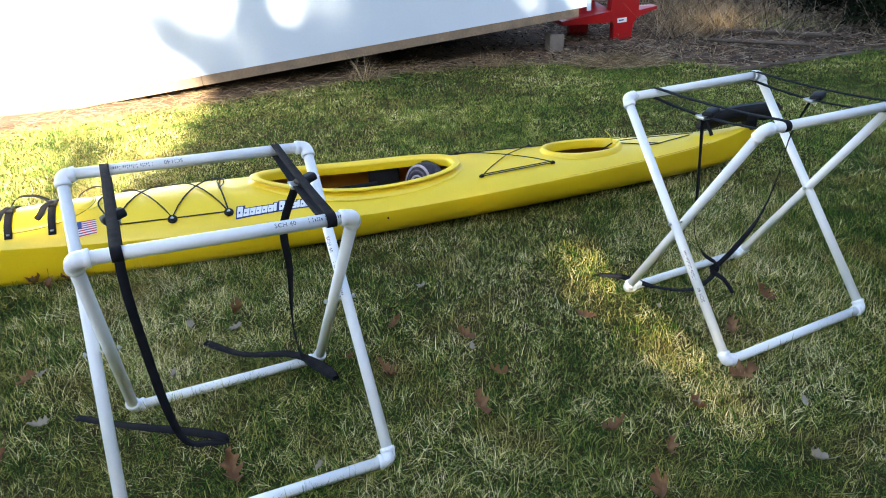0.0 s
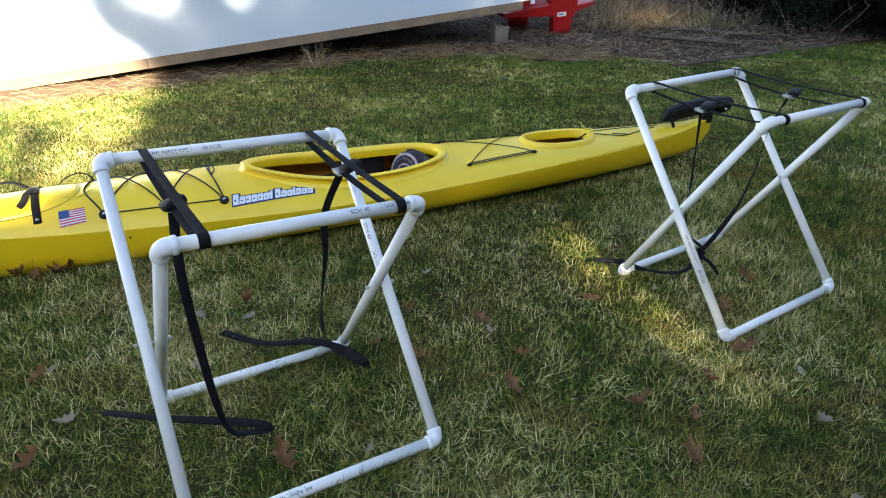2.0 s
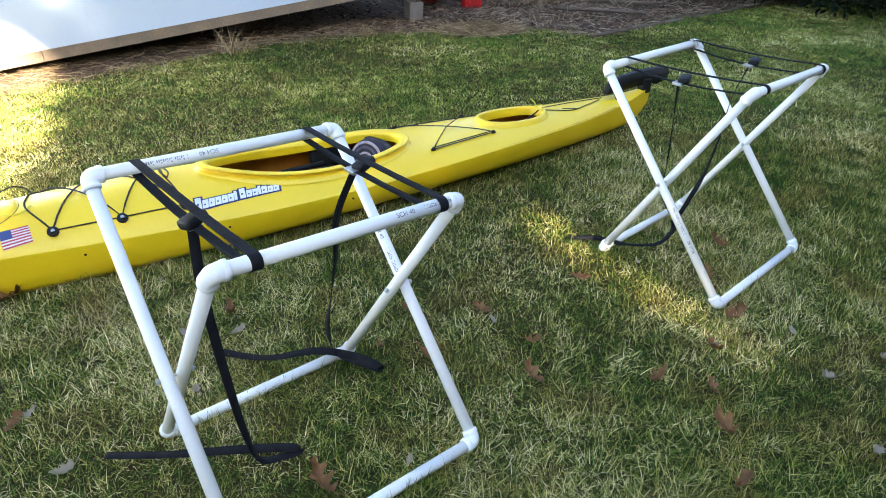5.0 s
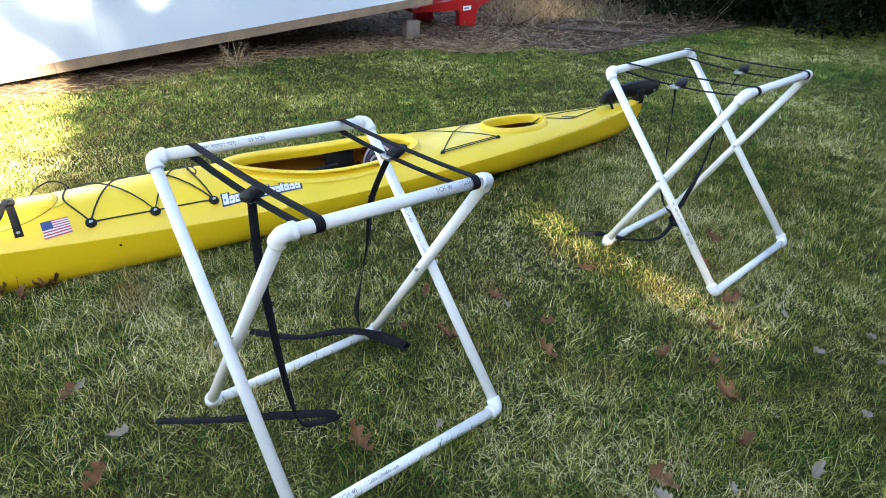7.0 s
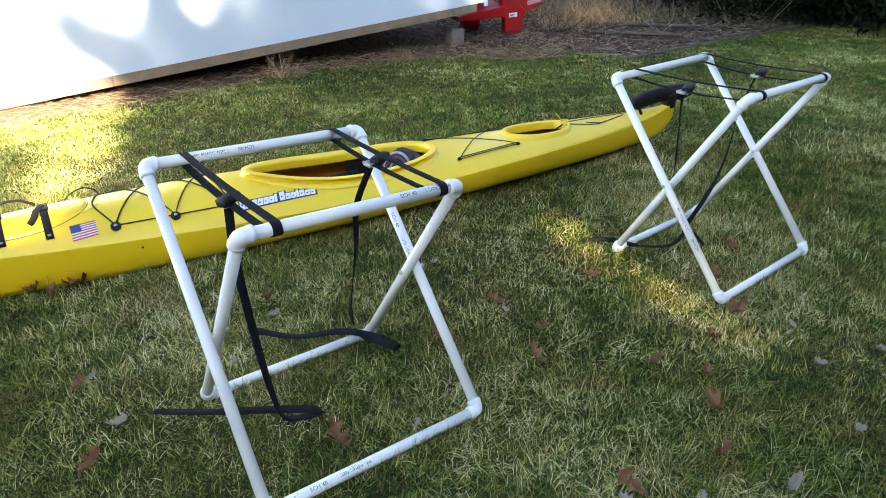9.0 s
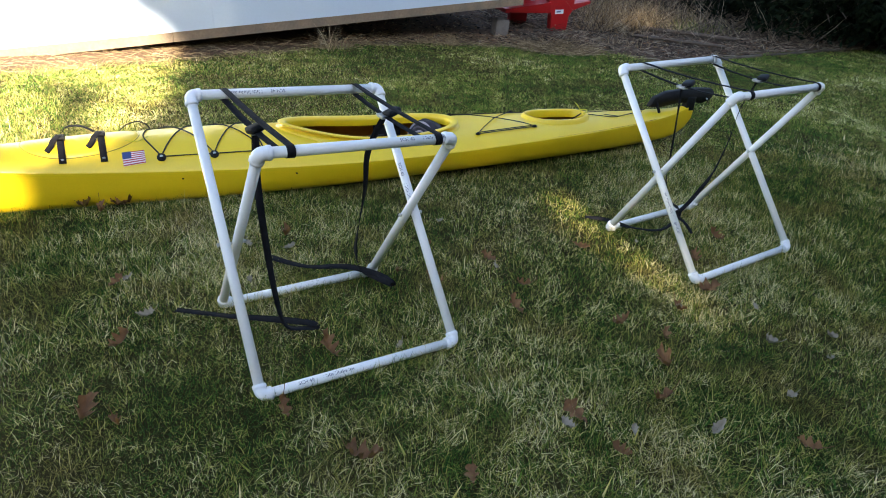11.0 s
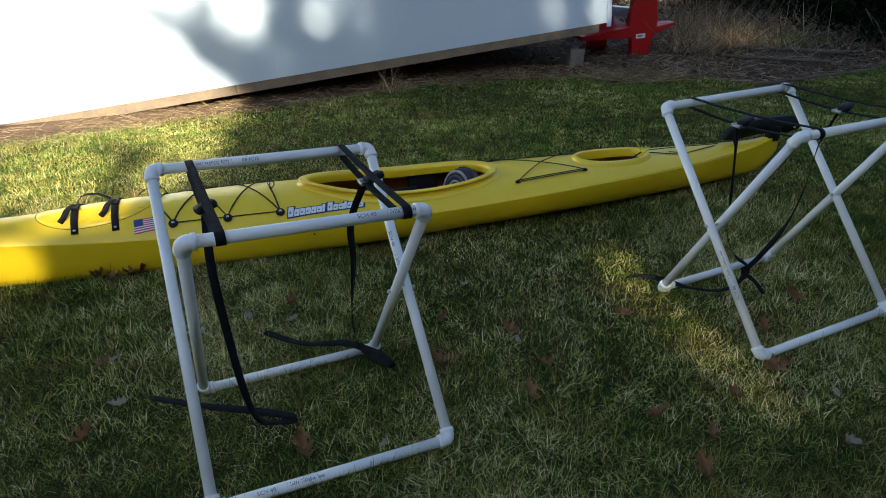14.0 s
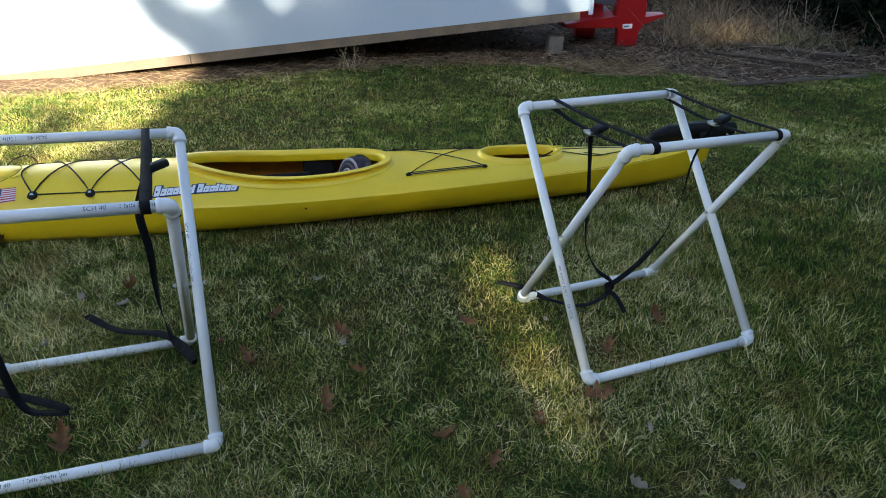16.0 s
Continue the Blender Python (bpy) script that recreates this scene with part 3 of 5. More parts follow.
def build_stand(name, pts, label, prints):
    """Two rectangular pipe frames bolted together as an X. g/b: the outer frame's foot and top corners, h/f: the inner one's."""
    P = {k: Vector(v) for k, v in pts.items()}
    mid = sum(P.values(), Vector()) / 8
    base = Vector((mid.x, mid.y, 0))
    st = thing(name, label, "pipe stand", "pipe stands", at=Matrix.Translation(base))
    P = {k: v - base for k, v in P.items()}
    for loop, kind in ((("gl", "gr", "br", "bl"), "outer"), (("hl", "hr", "fr", "fl"), "inner")):
        for i in range(4):
            a, b = P[loop[i]], P[loop[(i + 1) % 4]]
            d = (b - a).normalized()
            nm = {0: "foot_rail", 1: "leg", 2: "top_rail", 3: "leg"}[i]
            part(nm, pipe_into(bmesh.new(), a + d * 0.02, b - d * 0.02), M_PVC, st)
            prev = P[loop[i - 1]]
            part("elbow", elbow_into(bmesh.new(), a, prev - a, b - a), M_FIT, st)
    for s in "lr":
        p, q = closest(P["g" + s], P["b" + s], P["h" + s], P["f" + s])
        d = (q - p).normalized()
        bolt = part("bolt", tube_into(bmesh.new(), [p - d * 0.026, q + d * 0.03], 0.0032, 8), M_BOLT, st, "zinc pivot bolt")
        bm = tube_into(bmesh.new(), [p - d * 0.0262, p - d * 0.0205], 0.0075, 6)
        part("bolt_head", bm, M_BOLT, bolt)
        bm = tube_into(bmesh.new(), [q + d * 0.0195, q + d * 0.0265], 0.0072, 6)
        part("nut", bm, M_BOLT, bolt)
    for a, b, start, toward, flip in prints:
        pipe_print(st, P[a], P[b], start, toward, PIPE + 0.0006, flip)
    return P, base


STAND_A = dict(gl=(-0.794, 1.317, 0.016), gr=(-0.139, 1.606, 0.016), bl=(-1.064, 1.925, 0.797), br=(-0.424, 2.242, 0.768),
               hl=(-0.998, 1.853, 0.016), hr=(-0.432, 2.112, 0.016), fl=(-0.779, 1.402, 0.795), fr=(-0.200, 1.684, 0.767))
STAND_B = dict(gl=(1.013, 2.062, 0.018), gr=(1.662, 2.400, 0.018), bl=(0.724, 2.675, 0.800), br=(1.352, 2.998, 0.804),
               hl=(0.784, 2.580, 0.018), hr=(1.372, 2.890, 0.018), fl=(1.050, 2.212, 0.810), fr=(1.637, 2.512, 0.804))
build_stand("pipe_stand", STAND_A, "white plastic pipe stand folded open on the lawn, printed pipes",
            [("fl", "fr", 0.44, (-0.1, -0.75, 0.65), False), ("bl", "br", 0.33, (0, -0.9, 0.45), True), ("br", "gr", 0.32, (-0.3, -1, 0.3), False), ("gl", "gr", 0.12, (0, -0.6, 0.8), False)])
build_stand("pipe_stand", STAND_B, "white plastic pipe stand open on the lawn beside the kayak stern",
            [("gl", "bl", 0.22, (-0.4, -1, 0.3), False)])


def lerp(a, b, t):
    return Vector(a).lerp(Vector(b), t)


def build_strap(rail_f, rail_b, sf, sb, buckle_at, tail, sag=0.012, label="", lever=0.030, tail_width=0.0255):
    """A webbing loop round the two top rails with a cam buckle; the free end hangs down and lies on the grass."""
    f0, b0 = lerp(*rail_f, sf), lerp(*rail_b, sb)
    axis = (Vector(rail_f[1]) - Vector(rail_f[0])).normalized()
    run = (f0 - b0)
    run.z = 0
    run.normalize()
    r = PIPE + 0.0022
    up = Vector((0, 0, 1))
    pts = []
    for k in range(9):                      # round the front rail, from above to below
        a = math.pi / 2 - math.pi * k / 8
        pts.append(f0 + r * (math.cos(a) * run + math.sin(a) * up))
    for t in (0.2, 0.4, 0.6, 0.8):
        pts.append(lerp(f0 - up * r, b0 - up * r, t) - up * sag * 4 * t * (1 - t))
    for k in range(9):
        a = -math.pi / 2 - math.pi * k / 8
        pts.append(b0 + r * (math.cos(a) * run + math.sin(a) * up))
    for t in (0.25, 0.5, 0.75):
        pts.append(lerp(b0 + up * r, f0 + up * r, t) - up * sag * 0.5 * 4 * t * (1 - t))
    origin = lerp(f0, b0, 0.5)
    st = thing("webbing_strap", label, "strap", "webbing straps", at=Matrix.Translation(origin))
    loc = lambda q: Vector(q) - origin
    part("loop", ribbon_into(bmesh.new(), [loc(p) for p in pts], axis, 0.0255, 0.0016, closed=True), M_WEB, st)
    bp = lerp(f0 - up * r, b0 - up * r, buckle_at) - up * (sag * 4 * buckle_at * (1 - buckle_at) + 0.004)
    frame_m = Matrix.Translation(loc(bp)) @ (axis.cross(Vector((0, 0, 1)))).to_track_quat("X", "Z").to_matrix().to_4x4()
    buckle = part("cam_buckle", box_into(bmesh.new(), (0.042, 0.034, 0.012), frame_m, 0.003), M_CAM, st, "bare metal cam buckle")
    part("cam_lever", box_into(bmesh.new(), (0.044, 0.062, 0.024), frame_m @ pose(0.006, lever, 0.014, 12, -10, 15), 0.009), M_BLACK, buckle, "black cam lever")
    part("roller", tube_into(bmesh.new(), [frame_m @ Vector((-0.016, -0.019, 0.004)), frame_m @ Vector((-0.016, 0.019, 0.004))], 0.004, 10), M_CAM, buckle)
    line = smooth_line([loc(bp - up * 0.004)] + [loc(Vector(p) + Vector((0, -0.01, 0.0))) for p, _ in tail], 7)
    acr = [axis] + [Vector(a) for _, a in tail]
    acr = [acr[min(i // 7, len(acr) - 2)].lerp(acr[min(i // 7 + 1, len(acr) - 1)], (i % 7) / 7) for i in range(len(line))]
    part("tail", ribbon_into(bmesh.new(), line, acr, tail_width, 0.0016), M_WEB, st, "loose webbing end trailing on the grass")


AX = Vector((0.89, 0.455, 0))
PERP = Vector((-0.455, 0.89, 0))
Z = Vector((0, 0, 1))
build_strap((STAND_A["fl"], STAND_A["fr"]), (STAND_A["bl"], STAND_A["br"]), 0.139, 0.16, 0.48,
            [((-0.822, 1.675, 0.60), AX), ((-0.80, 1.655, 0.38), AX + 0.2 * PERP), ((-0.772, 1.64, 0.18), AX + 0.6 * PERP), ((-0.742, 1.645, 0.065), PERP + 0.5 * AX), ((-0.68, 1.665, 0.040), PERP), ((-0.635, 1.675, 0.042), PERP + 0.3 * Z), ((-0.665, 1.685, 0.050), PERP + 0.3 * Z), ((-0.80, 1.715, 0.045), PERP + 0.4 * Z), ((-0.97, 1.745, 0.04), PERP), ((-1.15, 1.79, 0.035), PERP)],
            label="black webbing strap looped over two white rails, end on grass", lever=0.002)
build_strap((STAND_A["fl"], STAND_A["fr"]), (STAND_A["bl"], STAND_A["br"]), 0.905, 0.86, 0.60,
            [((-0.462, 1.99, 0.60), AX), ((-0.468, 2.02, 0.44), AX + 0.5 * PERP), ((-0.487, 2.05, 0.27), (0.1, 1, 0)), ((-0.497, 2.08, 0.14), (-0.6, 0.8, 0)), ((-0.475, 2.075, 0.055), PERP + 0.5 * AX), ((-0.40, 2.005, 0.050), PERP + 0.4 * Z), ((-0.345, 1.96, 0.05), PERP + 0.3 * Z), ((-0.40, 2.02, 0.058), PERP + 0.3 * Z), ((-0.53, 2.10, 0.05), PERP + 0.4 * Z), ((-0.70, 2.115, 0.04), PERP), ((-0.86, 2.185, 0.045), PERP + 0.4 * Z)],
            label="black webbing strap with cam buckle, end curled over foot rail")
build_strap((STAND_B["fl"], STAND_B["fr"]), (STAND_B["bl"], STAND_B["br"]), 0.145, 0.20, 0.575,
            [((0.985, 2.55, 0.62), AX + 0.4 * PERP), ((1.000, 2.555, 0.46), (0.8, 0.7, 0)), ((1.015, 2.565, 0.30), (0.2, 1, 0)), ((1.075, 2.59, 0.18), PERP + Z), ((1.15, 2.605, 0.115), PERP + Z), ((1.115, 2.58, 0.06), PERP), ((1.03, 2.55, 0.03), PERP), ((0.90, 2.58, 0.028), PERP), ((0.79, 2.66, 0.03), PERP + Z), ((0.685, 2.68, 0.035), PERP)],
            label="thin black webbing strap slung between the stand's rails", sag=0.02, tail_width=0.021)
build_strap((STAND_B["fl"], STAND_B["fr"]), (STAND_B["bl"], STAND_B["br"]), 0.935, 0.955, 0.51,
            [((1.412, 2.755, 0.62), (0.7, 0.8, 0)), ((1.393, 2.75, 0.44), (0.4, 1, 0)), ((1.345, 2.73, 0.28), (0.2, 1, 0)), ((1.25, 2.68, 0.165), PERP + Z), ((1.165, 2.62, 0.115), PERP + Z), ((1.125, 2.595, 0.10), PERP + Z), ((1.17, 2.56, 0.07), AX), ((1.20, 2.52, 0.03), AX)],
            label="black webbing strap hanging over the lower rail", sag=0.02, tail_width=0.021)

# ---- kayak ----
KAYAK = Matrix.Translation((1.963, 4.157, 0)) @ Euler((0, 0, radians(199.4))).to_matrix().to_4x4()
U0, U1 = 0.07, 5.25
BEAM = [(0.07, 0.010), (0.35, 0.075), (0.7, 0.148), (1.2, 0.218), (1.7, 0.268), (2.3, 0.302), (2.8, 0.300), (3.3, 0.266), (3.8, 0.208), (4.3, 0.138), (4.8, 0.066), (5.25, 0.008)]
SHEER = [(0.07, 0.252), (0.3, 0.213), (0.7, 0.192), (1.5, 0.182), (2.5, 0.172), (3.4, 0.180), (4.2, 0.205), (4.8, 0.26), (5.25, 0.33)]
CROWN = [(0.12, 0.004), (0.6, 0.036), (1.3, 0.056), (2.0, 0.066), (2.5, 0.068), (3.05, 0.118), (3.6, 0.122), (4.2, 0.085), (4.9, 0.028), (5.25, 0.004)]
RIDGE = [(0.12, 2.1), (1.0, 2.3), (2.2, 2.9), (3.0, 2.15), (4.3, 2.15), (5.25, 2.3)]
KEEL = [(0.07, 0.14), (0.12, 0.085), (0.20, 0.042), (0.36, 0.016), (0.8, 0.006), (1.2, 0.002), (2.5, 0.0), (3.8, -0.008), (4.5, -0.012), (4.9, 0.02), (5.1, 0.08), (5.25, 0.22)]


def deck_z(u, n):
    """Height of the deck at u metres from the stern, n to the side."""
    b = max(curve_at(BEAM, u), 1e-3)
    s = min(1.0, abs(n) / b)
    return curve_at(SHEER, u) + curve_at(CROWN, u) * (1 - s ** curve_at(RIDGE, u)) ** 0.86


def on_deck(u, n, lift=0.0):
    return Vector((u, n, deck_z(u, n) + lift))


COCKPIT = dict(u=2.51, n=0.0, a=0.49, b=0.170)
HATCH = dict(u=1.257, n=0.0, a=0.215, b=0.103)
FWD = dict(u=3.97, n=0.0, a=0.25, b=0.125)


def oval(o, k, count, grow=0.0):
    """Point k of count on an egg-shaped opening, pointed towards the bow when it has point."""
    t = 2 * math.pi * k / count
    c, s = math.cos(t), math.sin(t)
    taper = 1 - o.get("point", 0.0) * max(0.0, c) ** 2
    p = o.get("power", 2.3)
    x = math.copysign(abs(c) ** (2 / p), c) * (o["a"] + grow)
    y = math.copysign(abs(s) ** (2 / p), s) * (o["b"] + grow) * taper
    return o["u"] + x, o["n"] + y


def inside(o, u, n, grow=0.0):
    x, y = (u - o["u"]) / (o["a"] + grow), (n - o["n"]) / (o["b"] + grow)
    c = max(0.0, min(1.0, x))
    y /= 1 - o.get("point", 0.0) * c * c
    p = o.get("power", 2.3)
    return abs(x) ** p + abs(y) ** p < 1


COCKPIT["point"] = 0.34


def build_kayak():
    ky = thing("kayak", "yellow plastic sea kayak lying on the lawn, open rear hatch", "kayak", at=KAYAK)
    # hull: keel to sheer on both sides
    us = [U0 + (U1 - U0) * i / 100 for i in range(101)]
    bm = bmesh.new()
    rings = []
    for u in us:
        b, zs, zk = curve_at(BEAM, u), curve_at(SHEER, u), curve_at(KEEL, u)
        h = zs - zk
        prof = [(0, 0), (0.30, 0.03), (0.55, 0.09), (0.74, 0.20), (0.86, 0.36), (0.94, 0.58), (0.985, 0.80), (0.998, 0.93), (1.0, 1.0)]
        full = [(0, 0), (0.42, 0.02), (0.68, 0.06), (0.84, 0.14), (0.92, 0.28), (0.965, 0.52), (0.99, 0.78), (0.998, 0.93), (1.0, 1.0)]
        w = max(0.0, min(1.0, (u - 2.2) / 1.6))
        half = [Vector((u, b * (p + w * (p2 - p)), zk + h * (q + w * (q2 - q)))) for (p, q), (p2, q2) in zip(prof, full)]
        rings.append([Vector((v.x, -v.y, v.z)) for v in half[:0:-1]] + half)
    loft_into(bm, rings, closed_ring=False)
    part("hull", bm, M_YEL, ky)
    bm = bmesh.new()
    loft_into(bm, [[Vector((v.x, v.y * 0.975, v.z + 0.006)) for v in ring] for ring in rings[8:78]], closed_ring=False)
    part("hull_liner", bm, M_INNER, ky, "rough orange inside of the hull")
    # deck with the two openings
    bm = bmesh.new()
    nu, nv = 300, 44
    grid = []
    for i in range(nu + 1):
        u = U0 + (U1 - U0) * i / nu
        b = curve_at(BEAM, u)
        grid.append([bm.verts.new(on_deck(u, b * math.sin(math.pi / 2 * (2 * j / nv - 1)))) for j in range(nv + 1)])
    for i in range(nu):
        for j in range(nv):
            q = (grid[i][j], grid[i + 1][j], grid[i + 1][j + 1], grid[i][j + 1])
            c = sum((v.co for v in q), Vector()) / 4
            if inside(COCKPIT, c.x, c.y) or inside(HATCH, c.x, c.y):
                continue
            bm.faces.new(q)
    bmesh.ops.delete(bm, geom=[v for v in bm.verts if not v.link_faces], context="VERTS")
    part("deck", bm, M_YEL, ky)
    # raised rims

    def rim(o, prof, name, count=72):
        bm = bmesh.new()
        vr = []
        for k in range(count):
            ring = []
            for grow, lift in prof:
                u, n = oval(o, k, count, grow)
                uu, nn = oval(o, k, count, 0.02)
                ring.append(Vector((u, n, deck_z(uu, nn * 0.88) + lift)))
            vr.append([bm.verts.new(p) for p in ring])
        for k in range(count):
            a, b = vr[k], vr[(k + 1) % count]
            for i in range(len(prof) - 1):
                bm.faces.new((a[i], b[i], b[i + 1], a[i + 1]))
        return part(name, bm, M_YEL, ky)

    rim(COCKPIT, [(0.058, -0.014), (0.050, 0.002), (0.032, 0.006), (0.020, 0.010), (0.020, 0.020), (0.038, 0.024), (0.040, 0.028), (0.032, 0.031), (0.006, 0.029), (-0.004, 0.024), (-0.008, 0.010), (-0.006, -0.02)], "coaming")
    rim(HATCH, [(0.034, -0.008), (0.026, 0.006), (0.020, 0.016), (0.012, 0.021), (0.002, 0.020), (-0.004, 0.012), (-0.006, -0.03)], "hatch_rim")
    # forward hatch cover, a low pillow
    bm = bmesh.new()
    vr = []
    for grow, lift in ((0.0, -0.004), (-0.003, 0.0035), (-0.02, 0.006), (-0.06, 0.008), (-0.10, 0.009)):
        vr.append([Vector((*oval(FWD, k, 48, grow), 0)) for k in range(48)])
        for q in vr[-1]:
            q.z = deck_z(q.x, q.y) + lift
    loft_into(bm, vr)
    bm.verts.ensure_lookup_table()
    bm.faces.new(bm.verts[-48:])
    part("forward_hatch_cover", bm, M_YEL, ky)
    seam = [Vector((*oval(FWD, k, 64, 0.004), 0)) for k in range(64)]
    part("hatch_seam", tube_into(bmesh.new(), [Vector((q.x, q.y, deck_z(q.x, q.y) + 0.0002)) for q in seam], 0.0016, 6, closed=True), M_SEAM, ky, "thin dark brown line round the hatch cover")
    return ky


kayak = build_kayak()


def deck_line(pts, r=0.0028, per=5, lift=0.004, material=None, name="deck_cord", label=""):
    """A cord that follows the deck through (u, n) or (u, n, extra height)."""
    line = smooth_line([Vector((p[0], p[1], p[2] if len(p) > 2 else 0.0)) for p in pts], per)
    bm = tube_into(bmesh.new(), [on_deck(p.x, p.y, lift + p.z) for p in line], r, 6)
    return part(name, bm, material or M_CORD, kayak, label)


def straight_line(pts, lift=0.005, r=0.0028, steps=8, name="deck_cord"):
    out = []
    for a, b in zip(pts, pts[1:]):
        for i in range(steps):
            t = i / steps
            out.append(on_deck(a[0] + (b[0] - a[0]) * t, a[1] + (b[1] - a[1]) * t, lift))
    out.append(on_deck(*pts[-1], lift))
    return part(name, tube_into(bmesh.new(), out, r, 6), M_CORD, kayak)


def deck_normal(u, n):
    e = 0.01
    return (on_deck(u + e, n) - on_deck(u - e, n)).cross(on_deck(u, n + e) - on_deck(u, n - e)).normalized()


def pad_eye(u, n):
    p, up = on_deck(u, n), deck_normal(u, n)
    rings = ((-0.003, 0.021), (0.004, 0.021), (0.008, 0.018), (0.010, 0.012))
    eye = part("pad_eye", tube_into(bmesh.new(), [p + up * h for h, _ in rings], [r for _, r in rings], 18), M_BLACK, kayak, "black deck fitting")
    part("screw", tube_into(bmesh.new(), [p + up * 0.009, p + up * 0.0135], 0.0072, 12), M_BOLT, eye)
    bm = bmesh.new()
    out = Vector((0, math.copysign(1, n), 0))
    side = up.cross(out).normalized()
    ring = [p + up * 0.006 + out * 0.022 + 0.013 * (math.cos(t) * side + math.sin(t) * (out * 0.6 - up * 0.5)) for t in (2 * math.pi * k / 12 for k in range(12))]
    tube_into(bm, ring, 0.0028, 6, closed=True)
    part("eye_loop", bm, M_BLACK, eye)


PADS = [(3.16, 0.205), (3.40, 0.195), (3.64, 0.178)]
for u, n in PADS:
    pad_eye(u, n), pad_eye(u, -n)
for s in (1, -1):
    straight_line([(u, s * n) for u, n in PADS])
# bungee zigzag over the fore deck
straight_line([(3.16, 0.205), (3.40, -0.195), (3.64, 0.178)], lift=0.006, r=0.0035)
straight_line([(3.16, -0.205), (3.40, 0.195), (3.64, -0.178)], lift=0.009, r=0.0035)
straight_line([(3.16, 0.205), (3.185, 0.02), (3.16, -0.205)], lift=0.006, r=0.0035)
deck_line([(3.64, 0.178), (3.70, 0.06), (3.68, -0.04), (3.64, -0.178)], r=0.0035)
deck_line([(3.185, 0.06), (3.16, 0.0), (3.17, -0.09), (3.19, -0.02), (3.18, 0.04)], r=0.003, lift=0.012)
deck_line([(3.68, 0.05), (3.73, 0.08), (3.80, 0.07), (3.88, 0.095), (3.96, 0.08), (4.03, 0.10)], r=0.002, material=M_YROPE, name="hatch_tether", label="thin yellow tether cord")


def cover_strap(u, reach, w=0.030):
    pts, acr = [], []
    for i in range(17):
        n = reach * (1 - 2 * i / 16)
        z = max(deck_z(u, n) + 0.004, deck_z(u, n) + (0.015 if abs(n) < 0.115 else 0.015 - 0.009 * min(1.0, (abs(n) - 0.115) / 0.03)))
        pts.append(Vector((u, n, z)))
    st = part("hatch_strap", ribbon_into(bmesh.new(), smooth_line(pts, 2), Vector((1, 0, 0)), w, 0.003), M_WEB, kayak, "black hatch strap")
    p = on_deck(u, 0.02, 0.026)
    part("side_release_buckle", box_into(bmesh.new(), (0.042, 0.05, 0.014), Matrix.Translation(p), 0.005), M_BLACK, st, "black plastic buckle")
    part("strap_screw", tube_into(bmesh.new(), [on_deck(u, reach - 0.012, 0.006), on_deck(u, reach - 0.012, 0.012)], 0.007, 10), M_BOLT, st)
    line = smooth_line([on_deck(u, 0.02, 0.036), on_deck(u + 0.025, 0.060, 0.036), on_deck(u + 0.040, 0.080, 0.022), on_deck(u + 0.060, 0.095, 0.010)], 5)
    part("strap_end", ribbon_into(bmesh.new(), line, Vector((1, 0.2, 0)), 0.025, 0.002), M_WEB, st)


cover_strap(3.885, 0.165)
cover_strap(4.055, 0.148)
part("strap_loop", ribbon_into(bmesh.new(), smooth_line([on_deck(4.05, -0.01, 0.03), on_deck(4.02, -0.05, 0.055), on_deck(3.96, -0.06, 0.05), on_deck(3.91, -0.05, 0.02)], 6), Vector((0.2, 1, 0)), 0.025, 0.002), M_WEB, kayak, "loose loop of black webbing")
deck_line([(3.66, -0.06, 0.004), (3.68, -0.08, 0.03), (3.72, -0.10, 0.045), (3.77, -0.10, 0.03), (3.80, -0.09, 0.004)], r=0.003)
# bow fitting ahead of the hatch
deck_line([(4.42, 0.05), (4.40, 0.02, 0.02), (4.38, 0.0, 0.03), (4.36, 0.03, 0.015), (4.40, 0.06)], r=0.003)
straight_line([(4.40, 0.06), (4.8, 0.03), (5.1, 0.0)], r=0.0025)
pad_eye(4.40, 0.06)

# rear deck lines: a bungee triangle between cockpit and hatch
for u, n in ((1.925, 0.185), (1.507, 0.146), (1.925, -0.185), (1.507, -0.146)):
    bm = tube_into(bmesh.new(), [on_deck(u - 0.012, n, 0.006), on_deck(u, n, 0.010), on_deck(u + 0.012, n, 0.006)], [0.006, 0.010, 0.006], 8)
    part("cord_hook", bm, M_BLACK, kayak, "small black cord hook")
straight_line([(1.925, 0.185), (1.507, 0.146)], lift=0.008)
straight_line([(1.925, 0.175), (1.507, 0.136)], lift=0.010)
straight_line([(1.925, 0.185), (1.70, -0.02), (1.507, -0.146)], lift=0.008)
straight_line([(1.507, 0.146), (1.70, -0.02), (1.925, -0.185)], lift=0.011)
straight_line([(2.05, -0.2), (1.48, -0.12), (1.05, -0.09)], lift=0.006)
# lines aft of the hatch to the rudder
straight_line([(1.02, -0.02), (0.80, -0.02), (0.52, 0.0)], lift=0.010)
deck_line([(1.02, 0.0), (0.86, 0.07), (0.72, 0.05), (0.55, 0.01)], r=0.0028)
straight_line([(0.9, 0.045), (0.80, 0.08), (0.86, 0.06)], lift=0.01)
